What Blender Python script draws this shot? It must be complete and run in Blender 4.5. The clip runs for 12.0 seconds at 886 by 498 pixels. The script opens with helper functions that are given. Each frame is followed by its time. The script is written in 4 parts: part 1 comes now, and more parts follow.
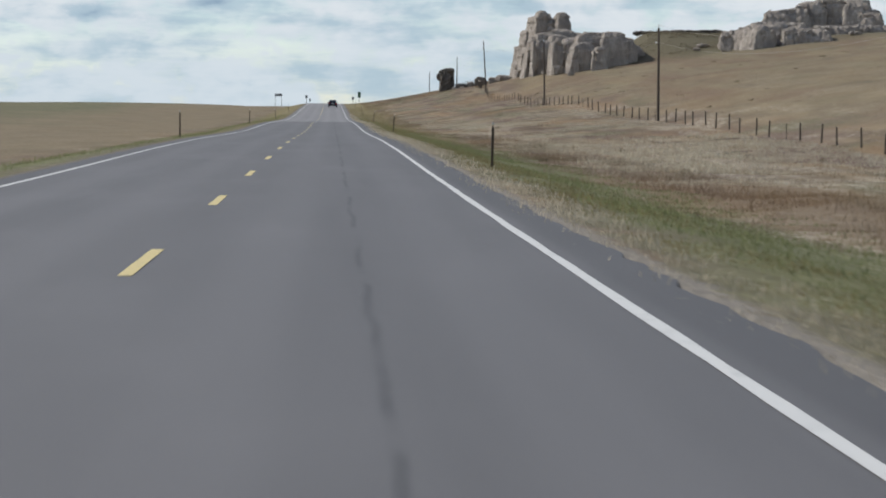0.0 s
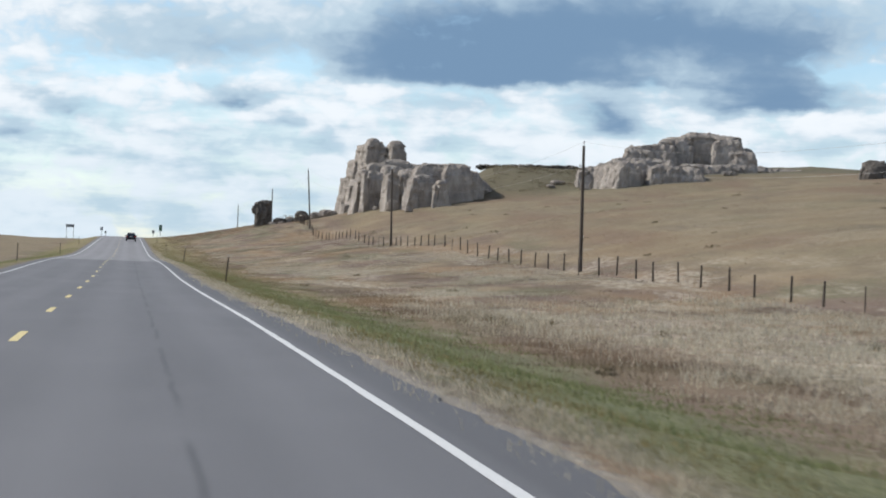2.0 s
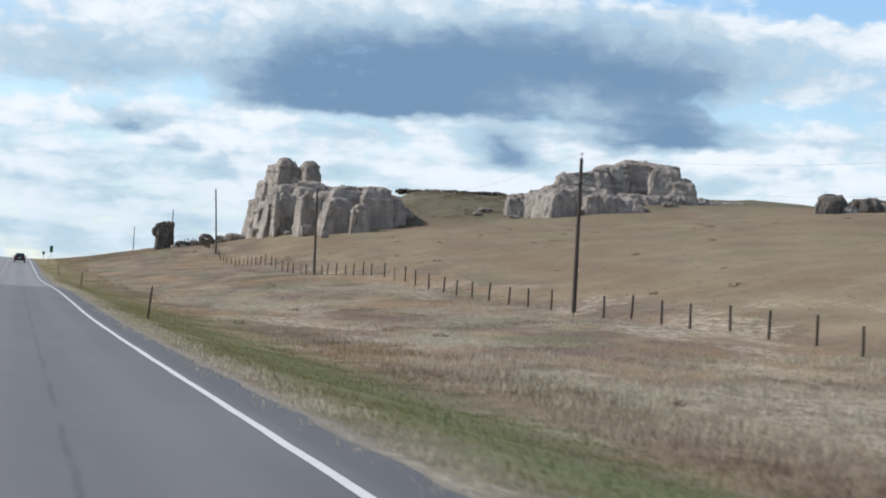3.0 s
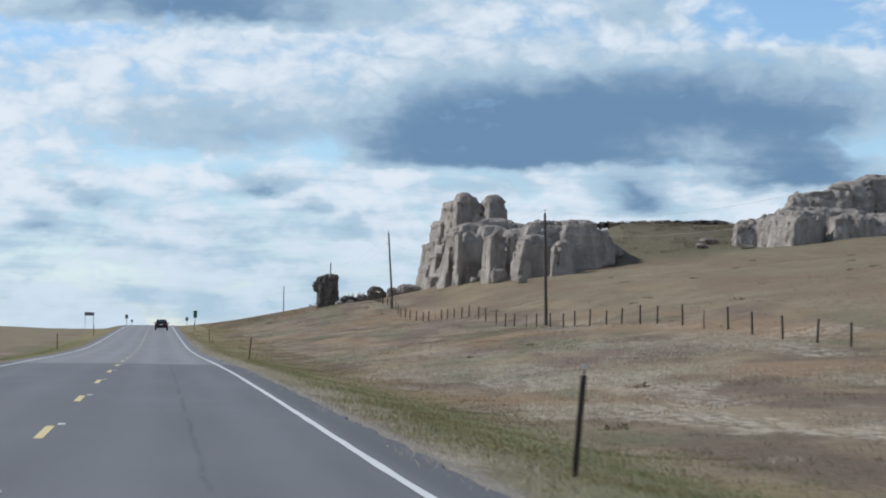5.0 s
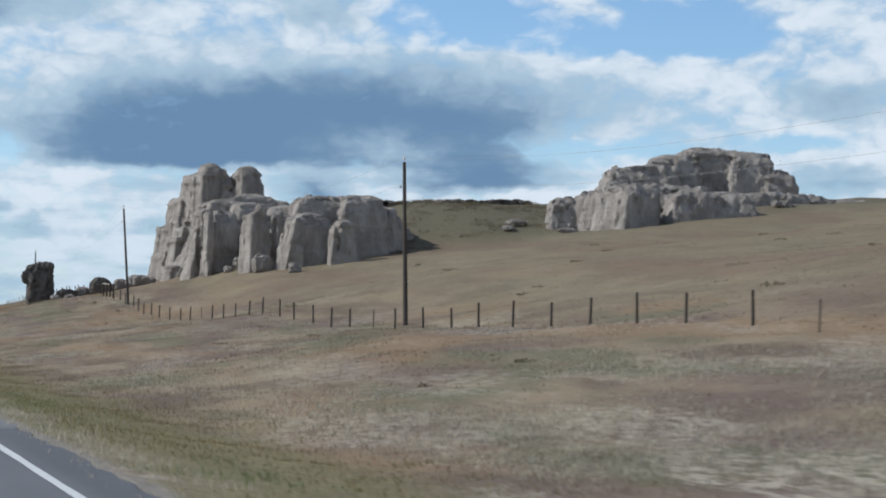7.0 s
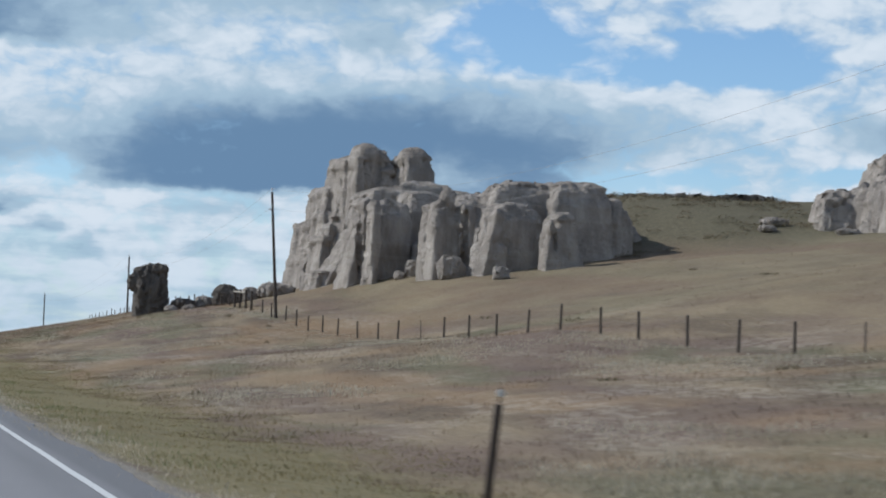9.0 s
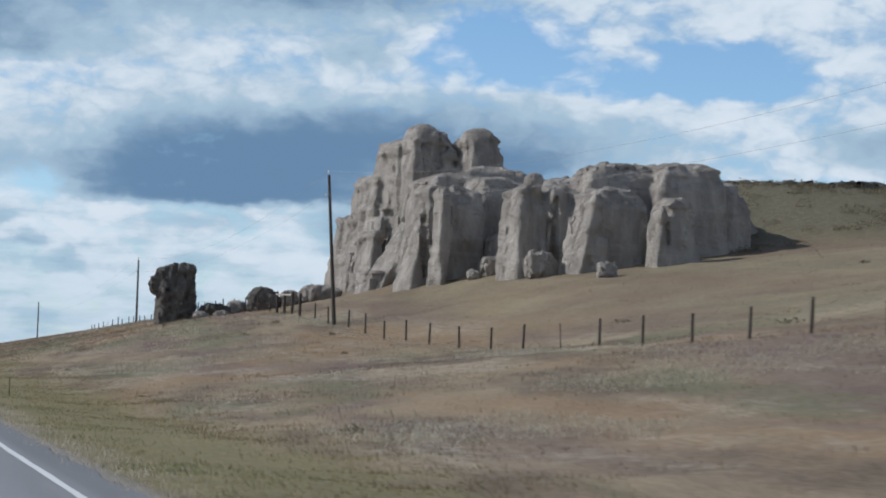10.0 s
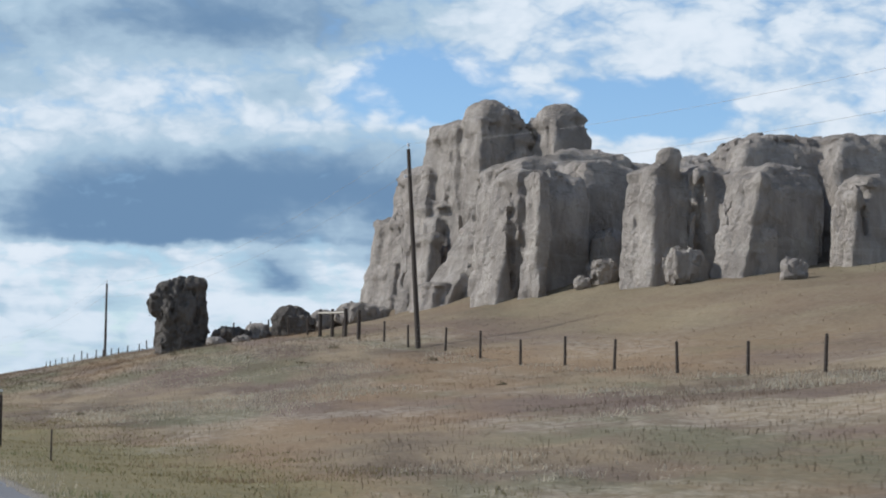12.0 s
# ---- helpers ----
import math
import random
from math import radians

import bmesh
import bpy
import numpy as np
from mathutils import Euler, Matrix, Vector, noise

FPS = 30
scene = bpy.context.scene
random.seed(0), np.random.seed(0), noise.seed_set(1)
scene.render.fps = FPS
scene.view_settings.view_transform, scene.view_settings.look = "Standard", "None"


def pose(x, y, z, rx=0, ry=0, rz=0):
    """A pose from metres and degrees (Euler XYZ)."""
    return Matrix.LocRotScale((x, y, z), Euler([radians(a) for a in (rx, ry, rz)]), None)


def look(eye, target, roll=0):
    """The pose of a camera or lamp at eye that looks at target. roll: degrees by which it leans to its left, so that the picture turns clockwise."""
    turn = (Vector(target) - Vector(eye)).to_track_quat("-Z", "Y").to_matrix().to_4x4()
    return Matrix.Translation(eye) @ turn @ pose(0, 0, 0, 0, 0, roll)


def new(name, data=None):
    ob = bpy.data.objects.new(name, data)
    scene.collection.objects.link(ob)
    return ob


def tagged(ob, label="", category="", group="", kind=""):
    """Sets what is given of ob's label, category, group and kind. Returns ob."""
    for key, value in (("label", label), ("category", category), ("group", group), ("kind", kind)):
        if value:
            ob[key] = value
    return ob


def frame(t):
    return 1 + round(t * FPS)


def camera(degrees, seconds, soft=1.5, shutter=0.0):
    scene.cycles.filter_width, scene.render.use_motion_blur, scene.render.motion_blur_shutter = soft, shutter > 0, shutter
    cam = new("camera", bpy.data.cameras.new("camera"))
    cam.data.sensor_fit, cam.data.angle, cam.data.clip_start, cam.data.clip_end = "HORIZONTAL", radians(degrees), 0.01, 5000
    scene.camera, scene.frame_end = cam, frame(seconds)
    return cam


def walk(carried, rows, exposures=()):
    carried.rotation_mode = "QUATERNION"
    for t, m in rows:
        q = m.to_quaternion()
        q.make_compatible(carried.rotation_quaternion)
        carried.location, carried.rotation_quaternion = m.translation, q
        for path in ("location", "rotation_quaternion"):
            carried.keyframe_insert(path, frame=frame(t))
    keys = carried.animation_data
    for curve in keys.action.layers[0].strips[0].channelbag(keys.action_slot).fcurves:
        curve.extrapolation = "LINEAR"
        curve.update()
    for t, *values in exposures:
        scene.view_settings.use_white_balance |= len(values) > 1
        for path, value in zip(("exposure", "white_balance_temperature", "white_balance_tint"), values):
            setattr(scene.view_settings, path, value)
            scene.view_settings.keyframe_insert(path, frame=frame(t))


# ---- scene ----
cam = camera(23.690, 12.0, soft=1.9, shutter=0.25)
PATH = [
    (0, pose(1.616, 0.000, 1.035, 86.335, -0.562, -3.017)),
    (0.5, pose(1.570, 12.480, 1.054, 87.151, -0.569, -3.138)),
    (0.7, pose(1.546, 17.472, 1.065, 88.374, -0.705, -2.735)),
    (1, pose(1.493, 24.957, 1.089, 88.562, -1.193, -3.145)),
    (1.2, pose(1.443, 29.945, 1.112, 88.533, -1.518, -3.912)),
    (1.5, pose(1.398, 37.426, 1.150, 89.451, -1.773, -6.944)),
    (1.7, pose(1.409, 42.413, 1.173, 89.822, -1.834, -8.608)),
    (2, pose(1.429, 49.894, 1.201, 90.230, -2.067, -8.481)),
    (2.5, pose(1.256, 62.361, 1.228, 90.578, -3.470, -10.304)),
    (2.7, pose(1.424, 67.348, 1.230, 90.889, -3.908, -11.233)),
    (4.3, pose(1.445, 107.238, 1.162, 92.049, -0.024, -9.703)),
    (4.5, pose(1.382, 112.227, 1.161, 92.30, 0.022, -9.027)),
    (4.7, pose(1.391, 117.216, 1.165, 92.361, -0.310, -8.381)),
    (5, pose(1.422, 124.701, 1.183, 92.463, -0.695, -7.677)),
    (5.5, pose(1.461, 137.179, 1.233, 92.773, -1.066, -9.355)),
    (5.7, pose(1.464, 142.172, 1.266, 92.614, -1.438, -11.728)),
    (6, pose(1.481, 149.664, 1.320, 92.254, -1.463, -13.685)),
    (6.5, pose(1.649, 162.155, 1.388, 92.423, -0.510, -14.964)),
    (7, pose(1.622, 174.648, 1.424, 92.579, -0.712, -16.285)),
    (7.5, pose(1.449, 187.142, 1.442, 92.54, -0.421, -16.535)),
    (7.7, pose(1.562, 192.140, 1.444, 92.635, -0.567, -16.235)),
    (9.3, pose(1.491, 232.139, 1.408, 93.322, -1.845, -14.912)),
    (9.5, pose(1.526, 237.140, 1.411, 93.266, -1.938, -15.180)),
    (10, pose(1.490, 249.644, 1.428, 93.646, -1.634, -15.412)),
    (10.5, pose(1.469, 262.147, 1.452, 93.958, -0.733, -15.467)),
    (11, pose(1.415, 274.646, 1.469, 94.12, -1.256, -16.332)),
    (11.2, pose(1.447, 279.45, 1.478, 94.168, -0.917, -17.40)),
    (11.5, pose(1.45, 286.2, 1.50, 94.709, -0.063, -18.048)),
    (12, pose(1.45, 283.0, 1.45, 94.713, -0.865, -17.441)),
]
EXPOSURES = ((0.0, -0.2, 6300, 10), (0.5, -0.06, 6300, 10), (1.0, 0.02, 6350, 10), (2.5, 0.05, 6150, 10), (4.5, 0.02, 6020, 10), (5.0, -0.18, 5860, 9), (5.5, -0.28, 5800, 8), (6.5, -0.28, 5800, 8), (7.5, -0.16, 5800, 8), (9.5, -0.3, 5780, 8), (11.0, -0.25, 5820, 8), (11.5, -0.25, 5820, 8), (12.0, -0.15, 5880, 9))
walk(cam, PATH, EXPOSURES)

# ---- world and sun ----
SUN_AZ, SUN_EL = -67.0, 39.0          # degrees from +y towards +x, and above the horizon


class Graph:
    """Short calls for building node trees."""

    def __init__(self, tree):
        self.t = tree
        self.t.nodes.clear()

    def node(self, kind, ins=(), out=0, **props):
        n = self.t.nodes.new(kind)
        if "operation" in props:
            n.operation = props["operation"]
        if "use_clamp" in props:
            n.use_clamp = props["use_clamp"]
        if "data_type" in props:
            n.data_type, n.blend_type = props["data_type"], props["blend_type"]
        if "interpolation_type" in props:
            n.interpolation_type = props["interpolation_type"]
        for k, v in (ins.items() if isinstance(ins, dict) else enumerate(ins)):
            if v is None:
                continue
            if isinstance(v, bpy.types.NodeSocket):
                self.t.links.new(v, n.inputs[k])
            else:
                n.inputs[k].default_value = v
        return n.outputs[out] if len(n.outputs) else n

    def math(self, op, a, b=None, c=None, clamp=False):
        return self.node("ShaderNodeMath", (a, b, c), operation=op, use_clamp=clamp)

    def vec(self, op, a, b=None, out=0):
        return self.node("ShaderNodeVectorMath", (a, b), out, operation=op)

    def mix(self, f, a, b, blend="MIX"):
        return self.node("ShaderNodeMix", {0: f, 6: a, 7: b}, 2, data_type="RGBA", blend_type=blend)

    def band(self, v, lo, hi):
        """0 below lo, 1 above hi, smooth between."""
        return self.node("ShaderNodeMapRange", {0: v, 1: lo, 2: hi, 3: 0.0, 4: 1.0}, interpolation_type="SMOOTHSTEP")

    def noise(self, vec, scale, detail=4.0, rough=0.55, distort=0.0):
        return self.node("ShaderNodeTexNoise", {"Vector": vec, "Scale": scale, "Detail": detail, "Roughness": rough, "Distortion": distort}, 0)

    def scaled(self, vec, s):
        return self.vec("MULTIPLY", vec, s)


def col(r, g, b):
    return (r, g, b, 1.0)


world = bpy.data.worlds.new("sky")
scene.world = world
world.use_nodes = True
g = Graph(world.node_tree)
way = g.node("ShaderNodeTexCoord")
sep = g.t.nodes.new("ShaderNodeSeparateXYZ")
g.t.links.new(way, sep.inputs[0])
azimuth = g.math("MULTIPLY", g.math("ARCTAN2", sep.outputs[0], sep.outputs[1]), 57.2958)
height = g.math("MULTIPLY", g.math("ARCSINE", sep.outputs[2]), 57.2958)
at = g.node("ShaderNodeCombineXYZ", (azimuth, height, 0.0))
# cloud noise, drawn out sideways
def wander(scale, sx, sy, amount, seed, detail=4.0):
    u = g.noise(g.vec("ADD", g.scaled(at, (sx, sy, 0.0)), (seed, 3.0, 0.0)), scale, detail, 0.55)
    v = g.noise(g.vec("ADD", g.scaled(at, (sx, sy, 0.0)), (31.0, seed, 0.0)), scale, detail, 0.55)
    return g.vec("MULTIPLY", g.vec("SUBTRACT", g.node("ShaderNodeCombineXYZ", (u, v, 0.0)), (0.5, 0.5, 0.0)), amount)


bent = g.vec("ADD", at, g.vec("ADD", wander(0.8, 0.45, 0.9, (2.2, 0.9, 0.0), 0.0, 3.0), wander(1.0, 1.6, 2.4, (0.5, 0.34, 0.0), 50.0, 3.0)))
puffs = g.noise(g.scaled(bent, (0.30, 0.62, 0.0)), 1.0, 5.0, 0.5)
small = g.noise(g.scaled(at, (0.9, 1.7, 0.0)), 1.0, 5.0, 0.55)
low = g.noise(g.vec("ADD", g.scaled(at, (0.30, 1.5, 0.0)), (9.0, 4.0, 0.0)), 1.0, 5.0, 0.55)
lobes = g.node("ShaderNodeTexVoronoi", {"Vector": g.scaled(bent, (0.8, 1.3, 0.0)), "Scale": 1.0, "Detail": 2.0, "Roughness": 0.5, "Lacunarity": 2.2}, 0)
lobes = g.math("SUBTRACT", 0.45, lobes)
# cloud bodies with flat dark bases: azimuth, height of the base, half width, rise above, drop below, weight
DARKS = ((9.9, 4.98, 6.8, 3.1, 0.38, 1.4), (15.4, 6.3, 7.0, 1.7, 0.9, 0.95), (7.4, 5.6, 2.6, 1.4, 0.6, 0.35), (17.2, 4.45, 2.6, 2.2, 0.4, 1.15), (13.0, 3.65, 1.3, 1.5, 0.4, 0.9),
         (1.2, 8.7, 7.2, 3.0, 0.45, 1.05), (11.0, 10.6, 8.0, 3.5, 1.3, 0.95), (12.8, 8.8, 1.7, 0.8, 0.5, 0.5), (1.4, 5.6, 3.9, 1.4, 0.9, 0.5), (26.9, 6.5, 2.0, 1.0, 0.7, 0.55), (27.0, 4.3, 2.4, 0.8, 0.4, 0.5),
         # an unseen sheet high overhead, added to dim the light from above
         (0.0, 16.5, 24.0, 5.0, 4.0, 0.55))
SCRAPS = ((2.9, 4.05, 1.2, 0.6, 0.3, 0.75), (3.9, 3.45, 0.8, 0.35, 0.25, 0.7), (-6.5, 2.65, 1.0, 0.4, 0.25, 0.75), (-3.4, 2.95, 0.9, 0.45, 0.25, 0.75), (-1.7, 3.5, 0.7, 0.5, 0.25, 0.6),
          (-5.7, 4.6, 1.4, 0.45, 0.3, 0.55), (-8.4, 3.9, 0.9, 0.8, 0.4, 0.55), (-2.6, 3.9, 1.0, 0.4, 0.3, 0.5), (8.6, 3.1, 1.2, 0.3, 0.3, 0.35), (5.2, 2.9, 0.8, 0.4, 0.3, 0.4))
# the open sky between them: azimuth, height, half width, rise, drop, weight
GAPS = ((16.9, 9.0, 2.9, 1.5, 1.2, 1.35), (22.9, 8.6, 2.9, 0.9, 0.9, 1.25), (20.0, 8.25, 3.8, 0.6, 0.6, 0.8), (20.4, 5.25, 2.6, 0.42, 0.42, 1.0), (25.8, 5.5, 2.0, 0.4, 0.4, 0.8), (4.0, 5.0, 1.7, 0.6, 0.6, 0.7),
        (0.3, 4.75, 2.8, 0.45, 0.45, 0.7), (-6.5, 3.4, 2.2, 0.5, 0.5, 0.55), (-5.0, 1.7, 6.0, 0.5, 0.5, 0.5), (31.0, 9.0, 3.0, 1.2, 1.0, 0.7), (-3.0, 8.0, 2.5, 0.5, 0.5, 0.6), (22.0, 3.9, 2.6, 0.5, 0.4, 0.4))


def heaps(rows, vec):
    total = 0.0
    for a, h, w, up, down, weight in rows:
        off = g.t.nodes.new("ShaderNodeSeparateXYZ")
        g.t.links.new(g.vec("SUBTRACT", vec, (a, h, 0.0)), off.inputs[0])
        rise = g.math("MAXIMUM", g.math("MULTIPLY", off.outputs[1], 1.0 / up), g.math("MULTIPLY", off.outputs[1], -1.0 / down))
        side = g.math("MULTIPLY", off.outputs[0], 1.0 / w)
        near = g.band(g.math("SQRT", g.math("ADD", g.math("MULTIPLY", rise, rise), g.math("MULTIPLY", side, side))), 1.25, -0.25)
        total = g.math("ADD", total, g.math("MULTIPLY", near, weight))
    return total


dark = heaps(DARKS, bent)
scraps = heaps(SCRAPS, bent)
billow = g.math("ADD", g.math("MULTIPLY", g.math("SUBTRACT", puffs, 0.5), 1.1), g.math("ADD", g.math("MULTIPLY", g.math("SUBTRACT", small, 0.5), 0.7), g.math("MULTIPLY", lobes, 0.5)))
field = g.math("SUBTRACT", g.math("ADD", 0.36, billow), g.math("MULTIPLY", heaps(GAPS, bent), 0.95))
field = g.math("ADD", field, g.math("MULTIPLY", g.math("ADD", dark, scraps), 0.35))
# cover thinned above the view so that less skylight fills the shaded faces
field = g.math("SUBTRACT", field, g.math("MULTIPLY", g.band(height, 15.0, 32.0), 0.42))
cover = g.band(field, -0.45, 0.22)
cover = g.math("MAXIMUM", cover, g.math("MULTIPLY", g.band(height, 6.0, 2.5), g.math("ADD", 0.35, g.math("MULTIPLY", g.band(low, 0.25, 0.62), 0.6))))
shade = g.math("SUBTRACT", g.math("ADD", g.math("ADD", dark, g.math("MULTIPLY", scraps, 0.72)), 0.22), g.math("MULTIPLY", billow, g.math("SUBTRACT", 0.65, g.math("MULTIPLY", dark, 0.35))))
shade = g.math("ADD", shade, g.math("MULTIPLY", g.math("MULTIPLY", g.math("SUBTRACT", low, 0.5), g.band(height, 6.0, 4.2)), 1.1))
core = g.band(shade, 0.0, 1.45)
haze = g.band(height, 4.8, 0.0)
body = g.mix(g.band(core, 0.0, 0.45), col(0.90, 0.925, 0.935), col(0.50, 0.625, 0.71))
body = g.mix(g.band(core, 0.40, 1.0), body, col(0.190, 0.300, 0.440))
body = g.mix(g.math("MULTIPLY", haze, 0.40), body, col(0.50, 0.66, 0.76))
air = g.t.nodes.new("ShaderNodeTexSky")
air.sky_type, air.sun_disc = "NISHITA", False
air.sun_elevation, air.sun_rotation = radians(SUN_EL), radians(SUN_AZ)
air.air_density, air.dust_density, air.ozone_density = 1.0, 0.0, 3.5
bg_air = g.node("ShaderNodeBackground", (air.outputs[0], 0.14))
bg_cloud = g.node("ShaderNodeBackground", (body, 1.0))
sky = g.node("ShaderNodeMixShader", (cover, bg_air, bg_cloud))
g.node("ShaderNodeOutputWorld", (sky,))

sun = new("sun", bpy.data.lights.new("sun", "SUN"))
sun.data.energy, sun.data.angle, sun.data.color = 5.0, radians(0.6), (1.0, 0.94, 0.85)
ca = math.cos(radians(SUN_EL))
to_sun = Vector((math.sin(radians(SUN_AZ)) * ca, math.cos(radians(SUN_AZ)) * ca, math.sin(radians(SUN_EL))))
sun.matrix_world = look(to_sun * 500 + Vector((0, 250, 0)), (0, 250, 0))


# ---- materials ----
def material(name):
    m = bpy.data.materials.new(name)
    m.use_nodes = True
    return m, Graph(m.node_tree)


def finish(g, colour, rough, bump=None, strength=0.3, distance=0.05, metal=0.0, spec=0.5):
    ins = {"Base Color": colour, "Roughness": rough, "Metallic": metal, "Specular IOR Level": spec}
    if bump is not None:
        ins["Normal"] = g.node("ShaderNodeBump", {"Strength": strength, "Distance": distance, "Height": bump})
    g.node("ShaderNodeOutputMaterial", (g.node("ShaderNodeBsdfPrincipled", ins),))


def place(g):
    return g.node("ShaderNodeNewGeometry")


def xyz(g, p):
    s = g.t.nodes.new("ShaderNodeSeparateXYZ")
    g.t.links.new(p, s.inputs[0])
    return s.outputs


def plain(name, c, rough=0.6, metal=0.0, vary=0.25, scale=6.0):
    m, g = material(name)
    p = place(g)
    n = g.noise(p, scale, 4.0)
    f = g.noise(p, scale * 9.0, 3.0)
    k = g.math("ADD", g.math("MULTIPLY", n, vary), g.math("MULTIPLY", f, vary * 0.6))
    dark = col(*(v * (1 - vary) for v in c))
    light = col(*(min(1, v * (1 + vary)) for v in c))
    finish(g, g.mix(k, light, dark), rough, f, 0.15, 0.01, metal)
    return m


def asphalt(name, c, streak, seam):
    m, g = material(name)
    p = place(g)
    x, y, _ = xyz(g, p)
    along = g.scaled(p, (1.0, 0.05, 1.0))
    grain = g.noise(p, 45.0, 3.0, 0.7)
    patch = g.noise(g.scaled(p, (1.0, 0.35, 1.0)), 0.35, 5.0)
    tracks = g.noise(along, 1.3, 3.0)
    base = g.mix(grain, col(*(v * 0.72 for v in c)), col(*(v * 1.28 for v in c)))
    base = g.mix(g.math("MULTIPLY", g.band(patch, 0.45, 0.72), 0.35), base, col(*(v * 1.5 for v in c)))
    base = g.mix(g.math("MULTIPLY", g.band(tracks, 0.42, 0.75), streak), base, col(*(v * 0.55 for v in c)))
    base = g.mix(g.math("MULTIPLY", g.band(g.math("ABSOLUTE", x), 3.78, 3.95), 0.45), base, col(*(v * 0.45 for v in c)))
    wheel = g.math("ABSOLUTE", g.math("SUBTRACT", g.math("ABSOLUTE", g.math("SUBTRACT", g.math("ABSOLUTE", x), 1.9)), 0.85))
    base = g.mix(g.math("MULTIPLY", g.band(wheel, 0.55, 0.1), 0.30), base, col(*(v * 1.45 for v in c)))
    if seam:
        # a sealed crack that wanders along the lane, with gaps
        wander = g.math("MULTIPLY", g.math("SUBTRACT", g.noise(g.scaled(p, (0.0, 1.0, 0.0)), 0.30, 6.0, 0.6), 0.5), 0.18)
        off = g.math("ABSOLUTE", g.math("SUBTRACT", g.math("SUBTRACT", x, 1.88), wander))
        line = g.math("MULTIPLY", g.band(off, 0.055, 0.006), g.band(g.noise(g.scaled(p, (0.0, 1.0, 0.0)), 0.25, 5.0), 0.40, 0.54))
        base = g.mix(g.math("MULTIPLY", line, 0.5), base, col(0.028, 0.027, 0.027))
    finish(g, base, g.math("ADD", 0.62, g.math("MULTIPLY", grain, 0.2)), grain, 0.35, 0.01)
    return m


def line_paint(name, c):
    m, g = material(name)
    p = place(g)
    worn = g.noise(p, 9.0, 6.0, 0.7)
    finish(g, g.mix(g.math("MULTIPLY", g.band(worn, 0.5, 0.75), 0.5), col(*c), col(0.17, 0.165, 0.155)), 0.6, worn, 0.2, 0.01)
    return m


# mats of fallen straw: x, y, half width, half length
STRAW = ((17.5, 108.0, 6.5, 20.0), (16.5, 90.0, 4.0, 10.0), (16.0, 149.0, 4.0, 9.0), (22.0, 222.0, 3.0, 9.0), (17.0, 213.0, 2.5, 6.0), (26.5, 250.0, 1.6, 14.0), (14.5, 197.0, 3.6, 8.0))


def drifts(g, p):
    """Dry prairie: tan, russet, purplish and grey-green drifts with bleached mats of fallen straw."""
    long = g.scaled(p, (1.0, 0.33, 0.0))
    tangle = g.noise(g.scaled(p, (1.0, 0.45, 0.0)), 2.6, 5.0, 0.75)
    base = g.mix(g.band(g.noise(long, 0.28, 5.0, 0.6), 0.38, 0.62), col(0.135, 0.103, 0.074), col(0.270, 0.214, 0.140))
    base = g.mix(g.math("MULTIPLY", g.band(g.noise(long, 0.13, 5.0, 0.6), 0.45, 0.60), 0.7), base, col(0.158, 0.112, 0.096))
    base = g.mix(g.math("MULTIPLY", g.band(g.noise(g.vec("ADD", long, (7.0, 90.0, 0.0)), 0.16, 5.0), 0.52, 0.62), 0.75), base, col(0.135, 0.133, 0.080))
    base = g.mix(g.math("MULTIPLY", g.band(g.noise(g.vec("ADD", long, (23.0, 51.0, 0.0)), 0.11, 5.0, 0.6), 0.50, 0.62), 0.8), base, col(0.246, 0.168, 0.100))
    spot = g.math("MULTIPLY", g.noise(g.vec("ADD", long, (40.0, 9.0, 0.0)), 0.17, 6.0, 0.65), 1.0)
    for mx, my, wx, wy in STRAW:
        off = g.vec("MULTIPLY", g.vec("SUBTRACT", p, (mx, my, 0.0)), (1.0 / wx, 1.0 / wy, 0.0))
        spot = g.math("ADD", spot, g.math("MULTIPLY", g.math("SUBTRACT", 1.0, g.vec("LENGTH", off, out=1), clamp=True), 0.22))
    mats = g.math("MULTIPLY", g.band(spot, 0.50, 0.60), g.band(tangle, 0.40, 0.60))
    base = g.mix(1.0, base, col(0.97, 0.94, 0.92), "MULTIPLY")
    mats = g.math("MULTIPLY", mats, g.math("SUBTRACT", 1.0, g.math("MULTIPLY", g.band(xyz(g, p)[1], 195.0, 235.0), 0.5)))
    return g.mix(g.math("MULTIPLY", mats, 0.85), base, col(0.440, 0.385, 0.300))


